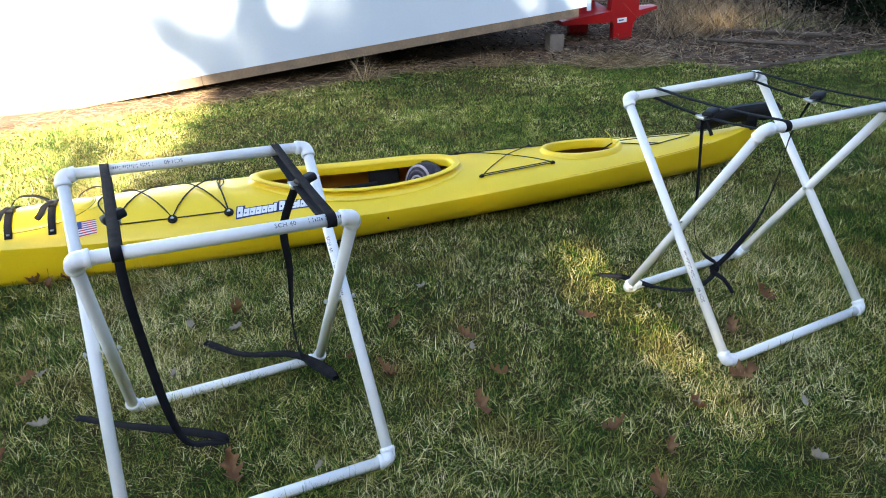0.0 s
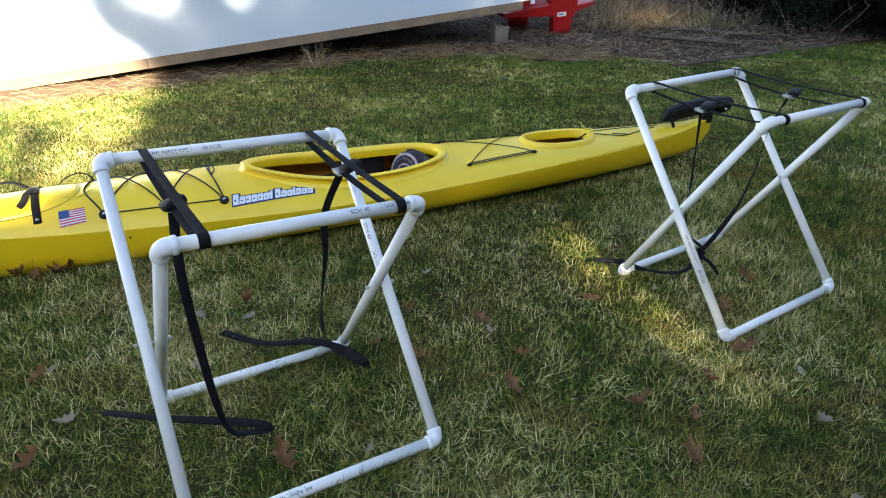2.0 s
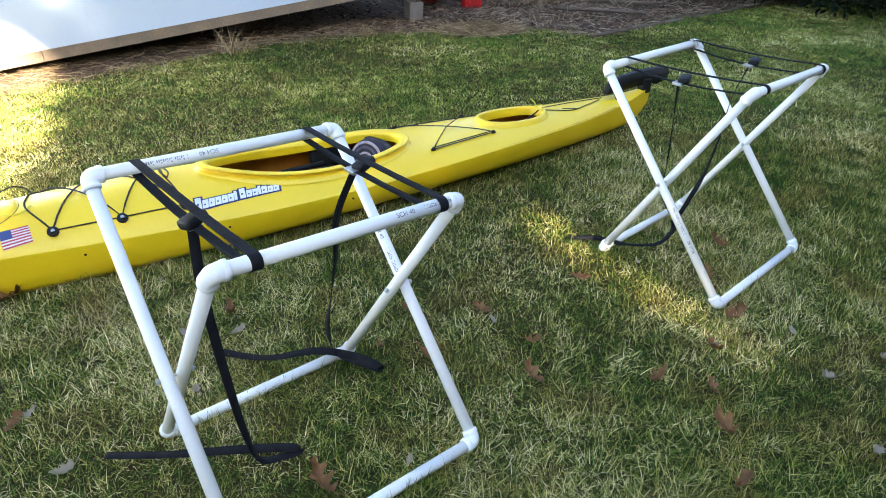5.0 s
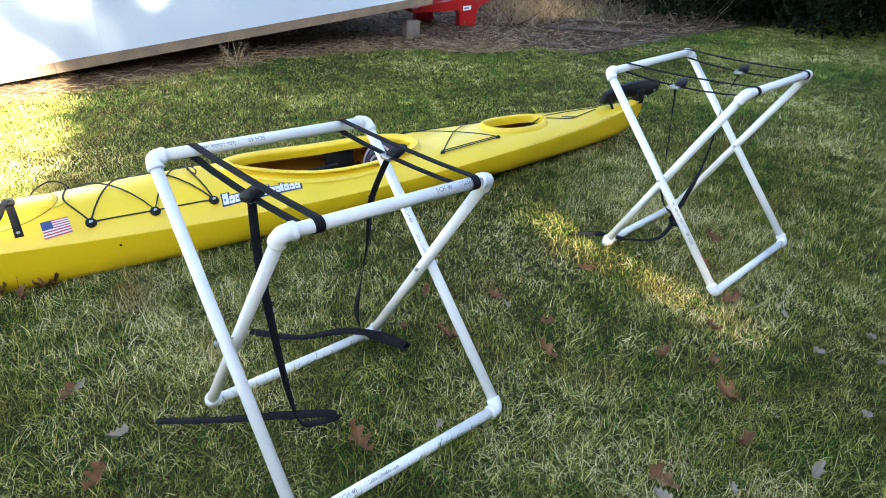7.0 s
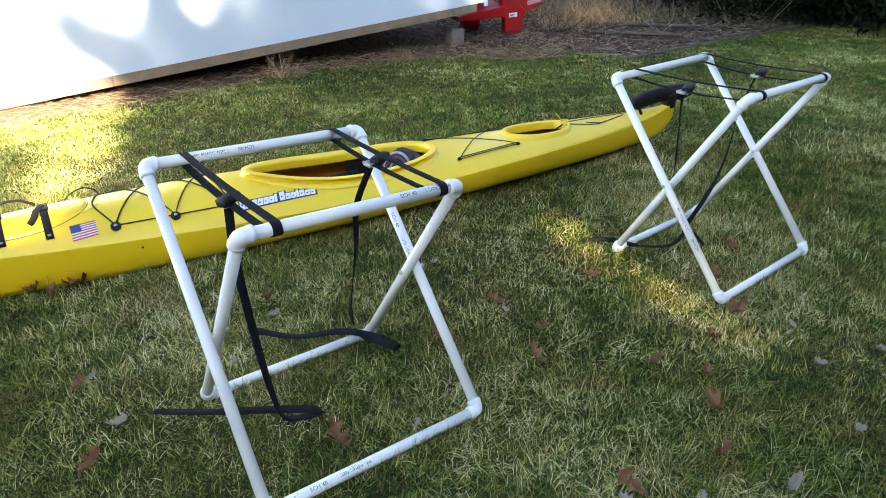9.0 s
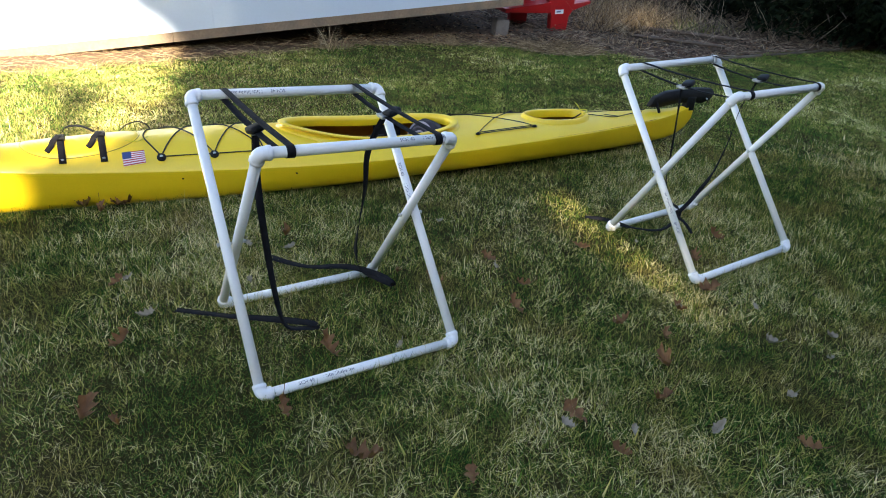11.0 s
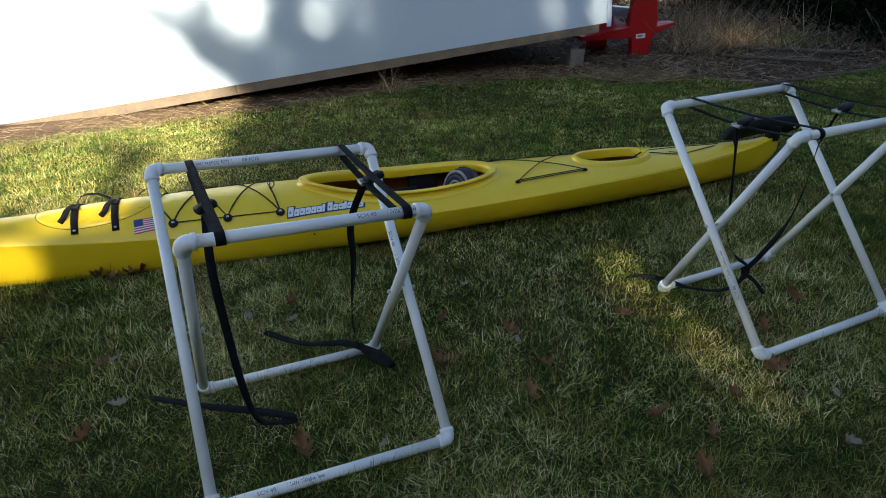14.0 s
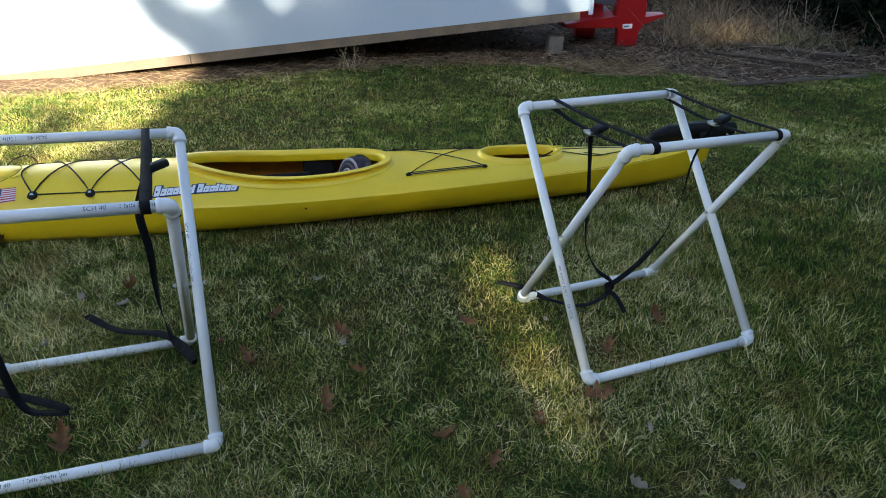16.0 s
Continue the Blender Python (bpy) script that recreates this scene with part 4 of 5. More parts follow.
# yellow tether knotted to the rim, black cord inside
deck_line([(1.06, 0.03, 0.012), (1.02, 0.01, 0.02), (1.00, -0.03, 0.02), (1.04, -0.05, 0.015)], r=0.0035, material=M_YROPE, name="rim_tether", label="knotted yellow tether cord")
part("tether_end", tube_into(bmesh.new(), smooth_line([on_deck(1.06, 0.0, 0.015), on_deck(1.075, -0.01, 0.05), on_deck(1.095, -0.03, 0.075)], 4), 0.003, 6), M_YROPE, kayak)
part("rim_cord", tube_into(bmesh.new(), smooth_line([on_deck(1.08, 0.03, 0.02), on_deck(1.12, 0.03, 0.0), on_deck(1.2, 0.0, -0.05), on_deck(1.35, -0.04, -0.06), on_deck(1.46, -0.06, -0.04)], 5), 0.004, 6), M_CORD, kayak)


# cockpit: seat, back band, pedals rail, paddle halves
def build_cockpit():
    bm = bmesh.new()
    rings = []
    for i in range(13):
        u = 2.22 + 0.36 * i / 12
        dip = 0.03 * math.sin(math.pi * i / 12)
        rings.append([Vector((u, 0.18 * (2 * j / 10 - 1), 0.07 - dip + 0.05 * abs(2 * j / 10 - 1) ** 3)) for j in range(11)])
    loft_into(bm, rings, closed_ring=False)
    bmesh.ops.solidify(bm, geom=bm.faces[:], thickness=0.02)
    part("seat", bm, M_BLACK, kayak, "black moulded seat")
    bm = bmesh.new()
    rings = []
    for i in range(9):
        z = 0.08 + 0.165 * i / 8
        rings.append([Vector((2.17 - 0.05 * i / 8 + 0.03 * (2 * j / 12 - 1) ** 2 + d, 0.11 * (2 * j / 12 - 1), z)) for d, js in ((0, range(13)), (-0.03, range(12, -1, -1))) for j in js])
    loft_into(bm, rings, caps=True)
    part("back_band", bm, M_FABRIC, kayak, "dark grey padded back band")
    # padded seat back, a rounded cushion with piped arcs on its face
    turn = Matrix.Translation((2.175, -0.015, 0.135)) @ Euler((0, radians(-14), radians(24))).to_matrix().to_4x4()

    def arch(w, h, x, count=18):
        return [turn @ Vector((x, w * math.cos(math.pi * k / count), h * math.sin(math.pi * k / count) ** 0.8)) for k in range(count + 1)]

    bm = bmesh.new()
    loft_into(bm, [arch(w, h, x) for w, h, x in ((0.080, 0.100, -0.075), (0.098, 0.122, -0.06), (0.105, 0.130, -0.03), (0.105, 0.130, 0.02), (0.097, 0.122, 0.038), (0.082, 0.105, 0.046))], caps=True)
    pad = part("seat_back", bm, M_FABRIC, kayak, "dark padded seat back with pale piped arcs")
    for k in range(4):
        w = 0.090 - 0.021 * k
        part("piping", tube_into(bmesh.new(), arch(w, w * 1.25, 0.040 + 0.004 * (k > 0)), 0.0078 - 0.0006 * k, 8), M_STRIPE if k % 2 == 0 else M_DULL, pad)
    part("thigh_pad", box_into(bmesh.new(), (0.17, 0.03, 0.125), pose(2.34, -0.19, 0.165, 12, 0, 0), 0.012), M_BLACK, kayak, "black foam hip pad")
    for n in (0.03, -0.04):
        part("paddle_shaft", tube_into(bmesh.new(), [Vector((2.4, n - 0.05, 0.16)), Vector((3.2, n - 0.10, 0.12))], 0.014, 12), M_BLACK, kayak, "black shaft stowed inside")


build_cockpit()


# rudder folded on the stern
def build_rudder():
    bm = bmesh.new()
    outline = [(0.50, 0.0), (0.46, 0.035), (0.36, 0.055), (0.20, 0.062), (0.06, 0.062), (-0.06, 0.058), (-0.09, 0.04), (-0.06, 0.012), (0.02, 0.0), (0.10, 0.012), (0.25, 0.008), (0.40, -0.004)]
    base = [Vector((u, 0.0, 0.262 + z * 1.75)) for u, z in outline]
    loft_into(bm, [[p + Vector((0, s, 0)) for p in base] for s in (-0.02, 0.02)], caps=True)
    bmesh.ops.bevel(bm, geom=bm.edges[:], offset=0.004, segments=1, affect="EDGES")
    rd = part("rudder_blade", bm, M_BLACK, kayak, "black rudder blade flipped up on the stern")
    part("rudder_mount", box_into(bmesh.new(), (0.08, 0.05, 0.10), pose(0.12, 0, 0.265), 0.01), M_BLACK, kayak)
    part("rudder_strap", ribbon_into(bmesh.new(), smooth_line([Vector((0.44, 0.016, 0.30)), Vector((0.43, 0.03, 0.26)), Vector((0.42, 0.045, 0.225))], 4), Vector((1, 0, 0)), 0.022, 0.004), M_WEB, kayak)
    part("rudder_pin", tube_into(bmesh.new(), [Vector((-0.02, -0.03, 0.295)), Vector((-0.02, 0.03, 0.295))], 0.006, 8), M_CAM, rd)


build_rudder()


# stickers
def deck_patch(u0, u1, n0, n1, lift, material, name, parent=None, slant=0.0, label=""):
    """A thin sticker on the deck between two stations."""
    bm = bmesh.new()
    vs = [[bm.verts.new(on_deck(u0 + (u1 - u0) * i / 4 + slant * j / 2, n0 + (n1 - n0) * j / 2, lift)) for j in range(3)] for i in range(5)]
    for i in range(4):
        for j in range(2):
            bm.faces.new((vs[i][j], vs[i + 1][j], vs[i + 1][j + 1], vs[i][j + 1]))
    return part(name, bm, material, parent or kayak, label, smooth=False)


def build_flag(u=3.71, n=0.190, w=0.098, h=0.055):
    flag = deck_patch(u, u + w, n, n - h, 0.0012, M_STICKER, "flag_sticker", label="small striped flag sticker")
    for k in range(7):
        a = n - h * (2 * k) / 13
        deck_patch(u, u + w, a, a - h / 13, 0.0022, M_FRED, "stripe", flag)
    deck_patch(u + w * 0.6, u + w, n - h * 6 / 13, n - h, 0.0030, M_BLUE, "canton", flag)


build_flag()


def build_logo():
    """The maker's wordmark as plain slanted bars on a navy outline, one outline a word."""
    u = 3.13
    for heights in ((47, 33, 33, 33, 33, 33, 41), (47, 33, 33, 44, 38, 33, 33)):
        w, edge = 0.0272, None
        for k, mm in enumerate(heights):
            n, h = 0.236 - 0.028 * (3.13 - u), mm * 0.001
            narrow = w * (0.55 if mm in (41, 44) else 1.0)
            b = deck_patch(u + 0.006, u - narrow - 0.006, n + 0.0055, n - h - 0.0055, 0.0012, M_NAVY, "wordmark_edge", edge, slant=-0.012)
            edge = edge or b
            deck_patch(u, u - narrow + 0.0024, n, n - h, 0.0024, M_STICKER, "wordmark_bar", b if b is edge else edge, slant=-0.011)
            if narrow == w:
                deck_patch(u - w * 0.34, u - w * 0.60, n - h * 0.30, n - h * 0.48, 0.0034, M_NAVY, "wordmark_slit", b if b is edge else edge, slant=-0.003)
            u -= narrow
        u -= 0.010


build_logo()
# drain screws along the hull side
for u in (3.56, 3.02, 2.45):
    b, zs = curve_at(BEAM, u), curve_at(SHEER, u)
    p = Vector((u, b * 0.985 + 0.002, zs * 0.80))
    part("hull_screw", tube_into(bmesh.new(), [p, p + Vector((0, 0.004, 0.001))], 0.0045, 10), M_BLACK, kayak, "small dark hull screw")


# ---- grass standing against rails and hull ----
def edge_grass():
    rng = np.random.default_rng(17)
    xs, ys = [], []
    for stand in (STAND_A, STAND_B):
        for a, b in (("gl", "gr"), ("hl", "hr")):
            p, q = np.array(stand[a][:2]), np.array(stand[b][:2])
            t, off = rng.uniform(-0.04, 1.04, 620), rng.normal(0, 1, 620)
            off = np.sign(off) * (0.018 + 0.022 * np.abs(off))
            across = np.array([-(q - p)[1], (q - p)[0]]) / np.linalg.norm(q - p)
            pts = p + t[:, None] * (q - p) + off[:, None] * across
            xs.append(pts[:, 0]), ys.append(pts[:, 1])
    for side in (1, -1):
        for u in rng.uniform(0.4, 4.95, 1700):
            b = curve_at(BEAM, u)
            p = KAYAK @ Vector((u, side * (b * 0.80 + abs(rng.normal(0, 0.045))), 0))
            xs.append([p.x]), ys.append([p.y])
    x, y = np.concatenate(xs), np.concatenate(ys)
    n = len(x)
    build_blades("edge_grass", x, y, rng.uniform(0.035, 0.075, n), rng.uniform(0.0014, 0.0027, n), np.clip(rng.normal(0.7, 0.35, n), 0.05, 1.4), M_GRASS, "longer grass standing against the rails and hull", "grass")


edge_grass()


# ---- fallen leaves ----
def leaf_mesh(rng, size, deep=0.30):
    """A lobed, curled dry leaf; its two sides differ."""
    bm = bmesh.new()
    k, sides = 30, []
    for _ in range(2):
        lobes, shift, full = rng.uniform(2.4, 3.9), rng.uniform(-0.8, 0.8), rng.uniform(0.75, 1.15)
        side = []
        for i in range(k + 1):
            t = i / k
            body = (math.sin(math.pi * min(1.0, t ** 0.8)) ** 0.7 * 0.30 + 0.012) * full
            cut = 1 - deep + deep * math.cos(2 * math.pi * lobes * t + math.pi + shift * t) + rng.uniform(-0.10, 0.10)
            side.append((t, max(0.01, body * cut)))
        sides.append(side)
    curl, twist = rng.uniform(0.6, 2.2), rng.uniform(-1.6, 1.6)

    def bend(x, y):
        z = curl * (abs(y) * 0.8 + 0.9 * (x - 0.45) ** 2) + twist * (x - 0.5) * y + 0.035 * math.sin(23 * x + 9 * y) + 0.03 * math.sin(31 * y + 5 * x)
        return Vector(((x - 0.5) * size, y * size, z * size))

    mids = [bm.verts.new(bend(t, 0)) for t, _ in sides[0]]
    for s, side in zip((1, -1), sides):
        edge = [bm.verts.new(bend(t + 0.10 * w, s * w)) for i, (t, w) in enumerate(side)]
        for i in range(len(side) - 1):
            q = (mids[i], mids[i + 1], edge[i + 1], edge[i])
            bm.faces.new(q if s > 0 else q[::-1])
    tube_into(bm, [bend(0.02, 0), bend(-0.12, 0.02), bend(-0.25, 0.0)], 0.0012, 4)
    return bm


LEAVES = [(-0.17, 2.32), (0.10, 2.25), (0.21, 2.01), (0.14, 1.84), (0.58, 2.38), (1.04, 1.99), (0.55, 1.72), (0.69, 1.64), (-0.32, 2.10), (-0.17, 2.00), (1.11, 2.27), (1.33, 2.51), (-0.81, 2.40), (-1.75, 2.65), (-1.66, 2.60), (-1.84, 2.69), (-1.58, 2.68), (-0.59, 1.56), (-1.19, 1.19), (-1.30, 1.23), (-0.72, 1.25), (-1.42, 1.98), (-0.48, 1.03), (0.20, 1.20), (0.52, 1.26), (0.30, 1.02), (0.62, 1.45), (-0.17, 0.95), (0.91, 1.03), (-1.29, 1.59), (0.83, 1.83)]
PALE = [(-0.08, 2.61), (0.12, 2.17), (0.88, 2.44), (0.84, 1.83), (1.19, 1.85), (1.10, 1.59), (-1.38, 2.02), (-1.25, 1.75), (-0.91, 2.00), (-0.34, 1.57), (-0.78, 2.29), (-0.96, 2.31), (1.39, 1.63), (1.29, 1.48), (0.99, 1.27), (0.65, 1.11), (0.16, 1.14), (0.37, 1.12)]


def scatter_leaves():
    rng = random.Random(21)
    for places, material, label, sizes in ((LEAVES, M_LEAF, "dry brown oak leaf curled on the grass", (0.06, 0.115)), (PALE, M_PALE, "pale grey dry leaf on the grass", (0.035, 0.065))):
        for x, y in places:
            bm = leaf_mesh(rng, rng.uniform(*sizes), 0.30 if material is M_LEAF else 0.16)
            ob = part("fallen_leaf", bm, material)
            ob.matrix_world = pose(x, y, ground_z(x, y) + 0.027, rng.uniform(-25, 25), rng.uniform(-25, 25), rng.uniform(0, 360))
            tagged(ob, label, "leaf", "fallen leaves")


scatter_leaves()


# ---- bed, brush and trees ----
def log_thing(a, b, r, name, label, category, seed, square=False):
    rng = random.Random(seed)
    a, b = Vector(a), Vector(b)
    n = 14
    pts, rs = [], []
    for i in range(n + 1):
        t = i / n
        pts.append(a.lerp(b, t) + Vector((rng.uniform(-1, 1), rng.uniform(-1, 1), rng.uniform(-0.4, 0.4))) * r * 0.25)
        rs.append(r * rng.uniform(0.88, 1.08))
    ob = part(name, tube_into(bmesh.new(), pts, rs, 4 if square else 10), M_LOG)
    return tagged(ob, label, category, "logs in the bed")


log_thing((2.75, 6.62, 0.002), (4.3, 7.35, 0.004), 0.020, "edging_log", "weathered log edging the planting bed", "log", 1)
log_thing((4.5, 7.46, 0.0), (6.4, 8.35, 0.002), 0.016, "edging_log", "weathered log edging the planting bed", "log", 2)
log_thing((2.2, 11.9, 0.10), (4.6, 10.9, 0.10), 0.05, "fallen_log", "pale fallen log among dry brush", "log", 3)
log_thing((3.0, 12.7, 0.10), (6.2, 11.3, 0.12), 0.055, "fallen_log", "pale fallen log among dry brush", "log", 4)
log_thing((3.2, 8.5, 0.05), (4.3, 8.0, 0.06), 0.025, "fallen_branch", "dark fallen branch on leaf litter", "log", 5)
log_thing((2.9, 7.9, 0.05), (3.9, 7.5, 0.05), 0.02, "fallen_branch", "dark fallen branch on leaf litter", "log", 6)


def twigs(name, places, label, category, material, up=0.2, length=(0.2, 0.8), r=0.004, seed=1):
    """Many thin crooked sticks as one mesh of four-sided tubes."""
    rng = np.random.default_rng(seed)
    V, F = [], []
    base = 0
    for x, y in places:
        L = rng.uniform(*length)
        az, el = rng.uniform(0, 2 * np.pi), np.clip(rng.normal(up, 0.18), 0.0, 1.5)
        d = np.array([np.cos(az) * np.cos(el), np.sin(az) * np.cos(el), np.sin(el)])
        p = np.array([x, y, 0.01])
        k = 4
        rad = r * rng.uniform(0.5, 1.3)
        for i in range(k):
            q = p + d * L * i / (k - 1) + rng.normal(0, 0.03, 3) * L * (i > 0)
            q[2] = max(q[2], 0.006)
            rr = rad * (1 - 0.7 * i / (k - 1))
            s1 = np.cross(d, [0, 0, 1.0]) + 1e-4
            s1 /= np.linalg.norm(s1)
            s2 = np.cross(d, s1)
            V += [q + rr * s1, q + rr * s2, q - rr * s1, q - rr * s2]
        for i in range(k - 1):
            for j in range(4):
                F.append((base + 4 * i + j, base + 4 * i + (j + 1) % 4, base + 4 * i + 4 + (j + 1) % 4, base + 4 * i + 4 + j))
        base += 4 * k
    ob = raw_mesh(name, V, F, material)
    tagged(ob, label, category, kind="stuff")
    return ob


def spread(n, x0, x1, y0, y1, seed, ok=lambda x, y: True):
    rng = np.random.default_rng(seed)
    out = []
    while len(out) < n:
        x, y = rng.uniform(x0, x1), rng.uniform(y0, y1)
        if ok(x, y):
            out.append((x, y))
    return out


def in_bed(x, y):
    return y > bed_y(x) + 0.02


def clear_view(x, y):
    return not (0.15 * y - 0.3 < x < 0.288 * y + 0.15)


twigs("bed_litter", spread(7500, 1.2, 6.2, 6.7, 12.0, 31, in_bed), "dry twigs in the mulched bed", "twigs", M_TWIG, 0.10, (0.05, 0.26), 0.0035, 2)
twigs("bed_straw", spread(2600, -4.2, 2.2, 4.4, 8.6, 32, lambda x, y: bed_y(x) - 0.12 < y < bed_y(x) + 0.5), "flattened straw along the shed's foot", "straw", M_STRAW, 0.04, (0.05, 0.20), 0.0016, 3)
twigs("brush_stems", spread(900, 2.3, 5.6, 7.9, 11.0, 33, lambda x, y: in_bed(x, y) and x > 0.285 * y), "leaning dead weed stems", "brush", M_TWIG, 0.6, (0.15, 0.7), 0.004, 4)
twigs("tall_weeds", spread(30, 2.75, 4.2, 8.6, 10.5, 37, lambda x, y: x > 0.285 * y), "tall thin dead weed stalks", "weeds", M_TWIG, 1.35, (0.5, 1.15), 0.0045, 8)
twigs("low_brush", spread(1500, 2.0, 5.2, 10.6, 17.5, 38, lambda x, y: not clear_view(x, y)), "low brown brush behind the splitter", "brush", M_TWIG, 0.55, (0.2, 0.65), 0.006, 9)
# dark stems mixed in, their colour standing in for shade among the brush
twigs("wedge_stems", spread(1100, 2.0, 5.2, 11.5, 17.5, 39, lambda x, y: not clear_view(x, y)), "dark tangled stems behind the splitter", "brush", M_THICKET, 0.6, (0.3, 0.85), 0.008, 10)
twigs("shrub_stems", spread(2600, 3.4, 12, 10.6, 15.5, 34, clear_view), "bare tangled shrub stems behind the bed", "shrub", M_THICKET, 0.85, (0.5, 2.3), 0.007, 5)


def leaf_litter():
    """Small dead leaves lying over the bed, some dark and wet."""
    rng = np.random.default_rng(12)
    for count, material, size, label in ((5200, M_LEAF, 0.026, "dead brown leaves lying over the bed"), (2600, M_THICKET, 0.034, "dark wet leaves matted on the bed")):
        xy = np.array(spread(count, -1.0, 6.0, 6.3, 10.5, 40 + count, in_bed))
        pts = np.concatenate([xy, rng.uniform(0.006, 0.04, (count, 1))], 1)
        v, f = clumps(rng, pts, size)
        v = v.reshape(-1, 4, 3)
        v[:, :, 2] = np.maximum(0.004, pts[:, None, 2] + (v[:, :, 2] - pts[:, None, 2]) * 0.35)
        tagged(raw_mesh("leaf_litter", v.reshape(-1, 3), f, material), label, "leaves", kind="stuff")



twigs("straw_mat", spread(1500, 1.2, 2.3, 6.7, 7.4, 36, lambda x, y: ((x - 1.72) / 0.46) ** 2 + ((y - 7.02) / 0.28) ** 2 < 1), "pale flattened straw at the bed's edge", "straw", M_STRAW, 0.05, (0.06, 0.22), 0.0035, 7)


def straw_clumps():
    rng = np.random.default_rng(8)
    xs, ys, ls = [], [], []
    for cx, cy, r, n, ln in ((2.75, 8.4, 0.22, 300, 0.32), (3.1, 8.7, 0.28, 420, 0.42), (3.5, 9.0, 0.3, 420, 0.40), (3.9, 9.2, 0.3, 320, 0.32), (3.0, 9.5, 0.35, 400, 0.55), (3.4, 10.4, 0.4, 350, 0.6), (2.6, 7.5, 0.3, 160, 0.16), (4.5, 9.6, 0.5, 240, 0.3)):
        xs.append(rng.normal(cx, r, n)), ys.append(rng.normal(cy, r * 0.7, n)), ls.append(rng.uniform(0.4, 1.1, n) * ln)
    x, y, ln = (np.concatenate(q) for q in (xs, ys, ls))
    build_blades("dry_grass", x, y, ln, rng.uniform(0.003, 0.007, len(x)), np.clip(rng.normal(0.75, 0.35, len(x)), 0.05, 1.4), M_STRAW, "tall blond dead grass in the bed", "dry grass")
    x, y = rng.normal(4.1, 0.3, 500), rng.normal(8.9, 0.22, 500)
    build_blades("green_weeds", x, y, rng.uniform(0.08, 0.22, 500), rng.uniform(0.003, 0.006, 500), np.clip(rng.normal(0.7, 0.3, 500), 0.1, 1.4), M_GRASS, "green weeds among dead grass in the bed", "weeds")
    for px, py, n, ln in ((-0.72, 6.46, 70, 0.30), (0.54, 6.98, 90, 0.18)):
        x, y = rng.normal(px, 0.05, n), rng.normal(py, 0.04, n)
        build_blades("weed_tuft", x, y, rng.uniform(0.5, 1.1, n) * ln, rng.uniform(0.003, 0.006, n), np.clip(rng.normal(0.9, 0.4, n), 0.1, 1.5), M_STRAW, "dead weed tuft at the shed's foot", "weed")


straw_clumps()


def clumps(rng, pts, size, flat=0.0):
    """Leafy sprays: crossed little quads round each place. Gives vertices and faces."""
    n = len(pts)
    d1, d2 = rng.normal(0, 1, (n, 3)), rng.normal(0, 1, (n, 3))
    d1 /= np.linalg.norm(d1, axis=1)[:, None]
    d2 -= d1 * (d1 * d2).sum(1)[:, None]
    d2 /= np.linalg.norm(d2, axis=1)[:, None]
    s = size * rng.uniform(0.6, 1.3, n)[:, None]
    v = np.stack([pts - d1 * s, pts - d2 * s * 0.35, pts + d1 * s, pts + d2 * s * 0.35], 1).reshape(-1, 3)
    f = (np.arange(n) * 4)[:, None] + np.arange(4)
    return v, f


leaf_litter()


def evergreen(x, y, high, radius, seed, low=0.1, count=34000, size=0.058):
    rng = np.random.default_rng(seed)
    tree = thing("evergreen_tree", "dense dark evergreen tree with foliage to the ground", "tree", "evergreens", at=pose(x, y, 0))
    part("trunk", tube_into(bmesh.new(), [Vector((0, 0, -0.05)), Vector((0.03, 0.02, high * 0.5)), Vector((0, 0, high * 0.95))], [radius * 0.09, radius * 0.06, 0.01], 10), M_BARK, tree)
    bm = bmesh.new()
    for k in range(40):
        a, z = rng.uniform(0, 6.283), rng.uniform(0.08, 0.85) * high
        rr = radius * (1 - z / high) ** 0.7 * 0.85
        tube_into(bm, [Vector((0, 0, z)), Vector((rr * 0.5 * math.cos(a), rr * 0.5 * math.sin(a), z + 0.1)), Vector((rr * math.cos(a), rr * math.sin(a), z - 0.05))], [0.03, 0.018, 0.005], 5)
    part("limbs", bm, M_BARK, tree)
    z = low + (high - low) * rng.beta(1.1, 1.6, count)
    a = rng.uniform(0, 2 * np.pi, count)
    lobed = 1 + 0.18 * np.sin(5 * a + z * 4) + 0.12 * np.sin(9 * a - z * 7)
    r = radius * (1 - z / high) ** 0.7 * lobed * rng.uniform(0.15, 1, count) ** 0.4
    pts = np.stack([r * np.cos(a), r * np.sin(a), z], 1)
    v, f = clumps(rng, pts, size)
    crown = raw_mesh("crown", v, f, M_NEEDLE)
    crown.parent = tree


for i, (x, y, h, r) in enumerate(((6.1, 9.3, 3.5, 1.65), (7.3, 8.2, 4.0, 1.7), (7.6, 11.4, 4.5, 1.9), (10.8, 10.2, 4.5, 2.0), (5.9, 12.6, 4.0, 1.7), (9.5, 13.5, 5.0, 2.2))):
    evergreen(x, y, h, r, 50 + i)
# the same row carried on out of view, added to cut skylight on the right
for i, (x, y) in enumerate(((6.5, 2.4), (6.7, -1.0), (6.7, -4.4))):
    evergreen(x, y, 5.6, 2.1, 70 + i, count=16000, size=0.13)


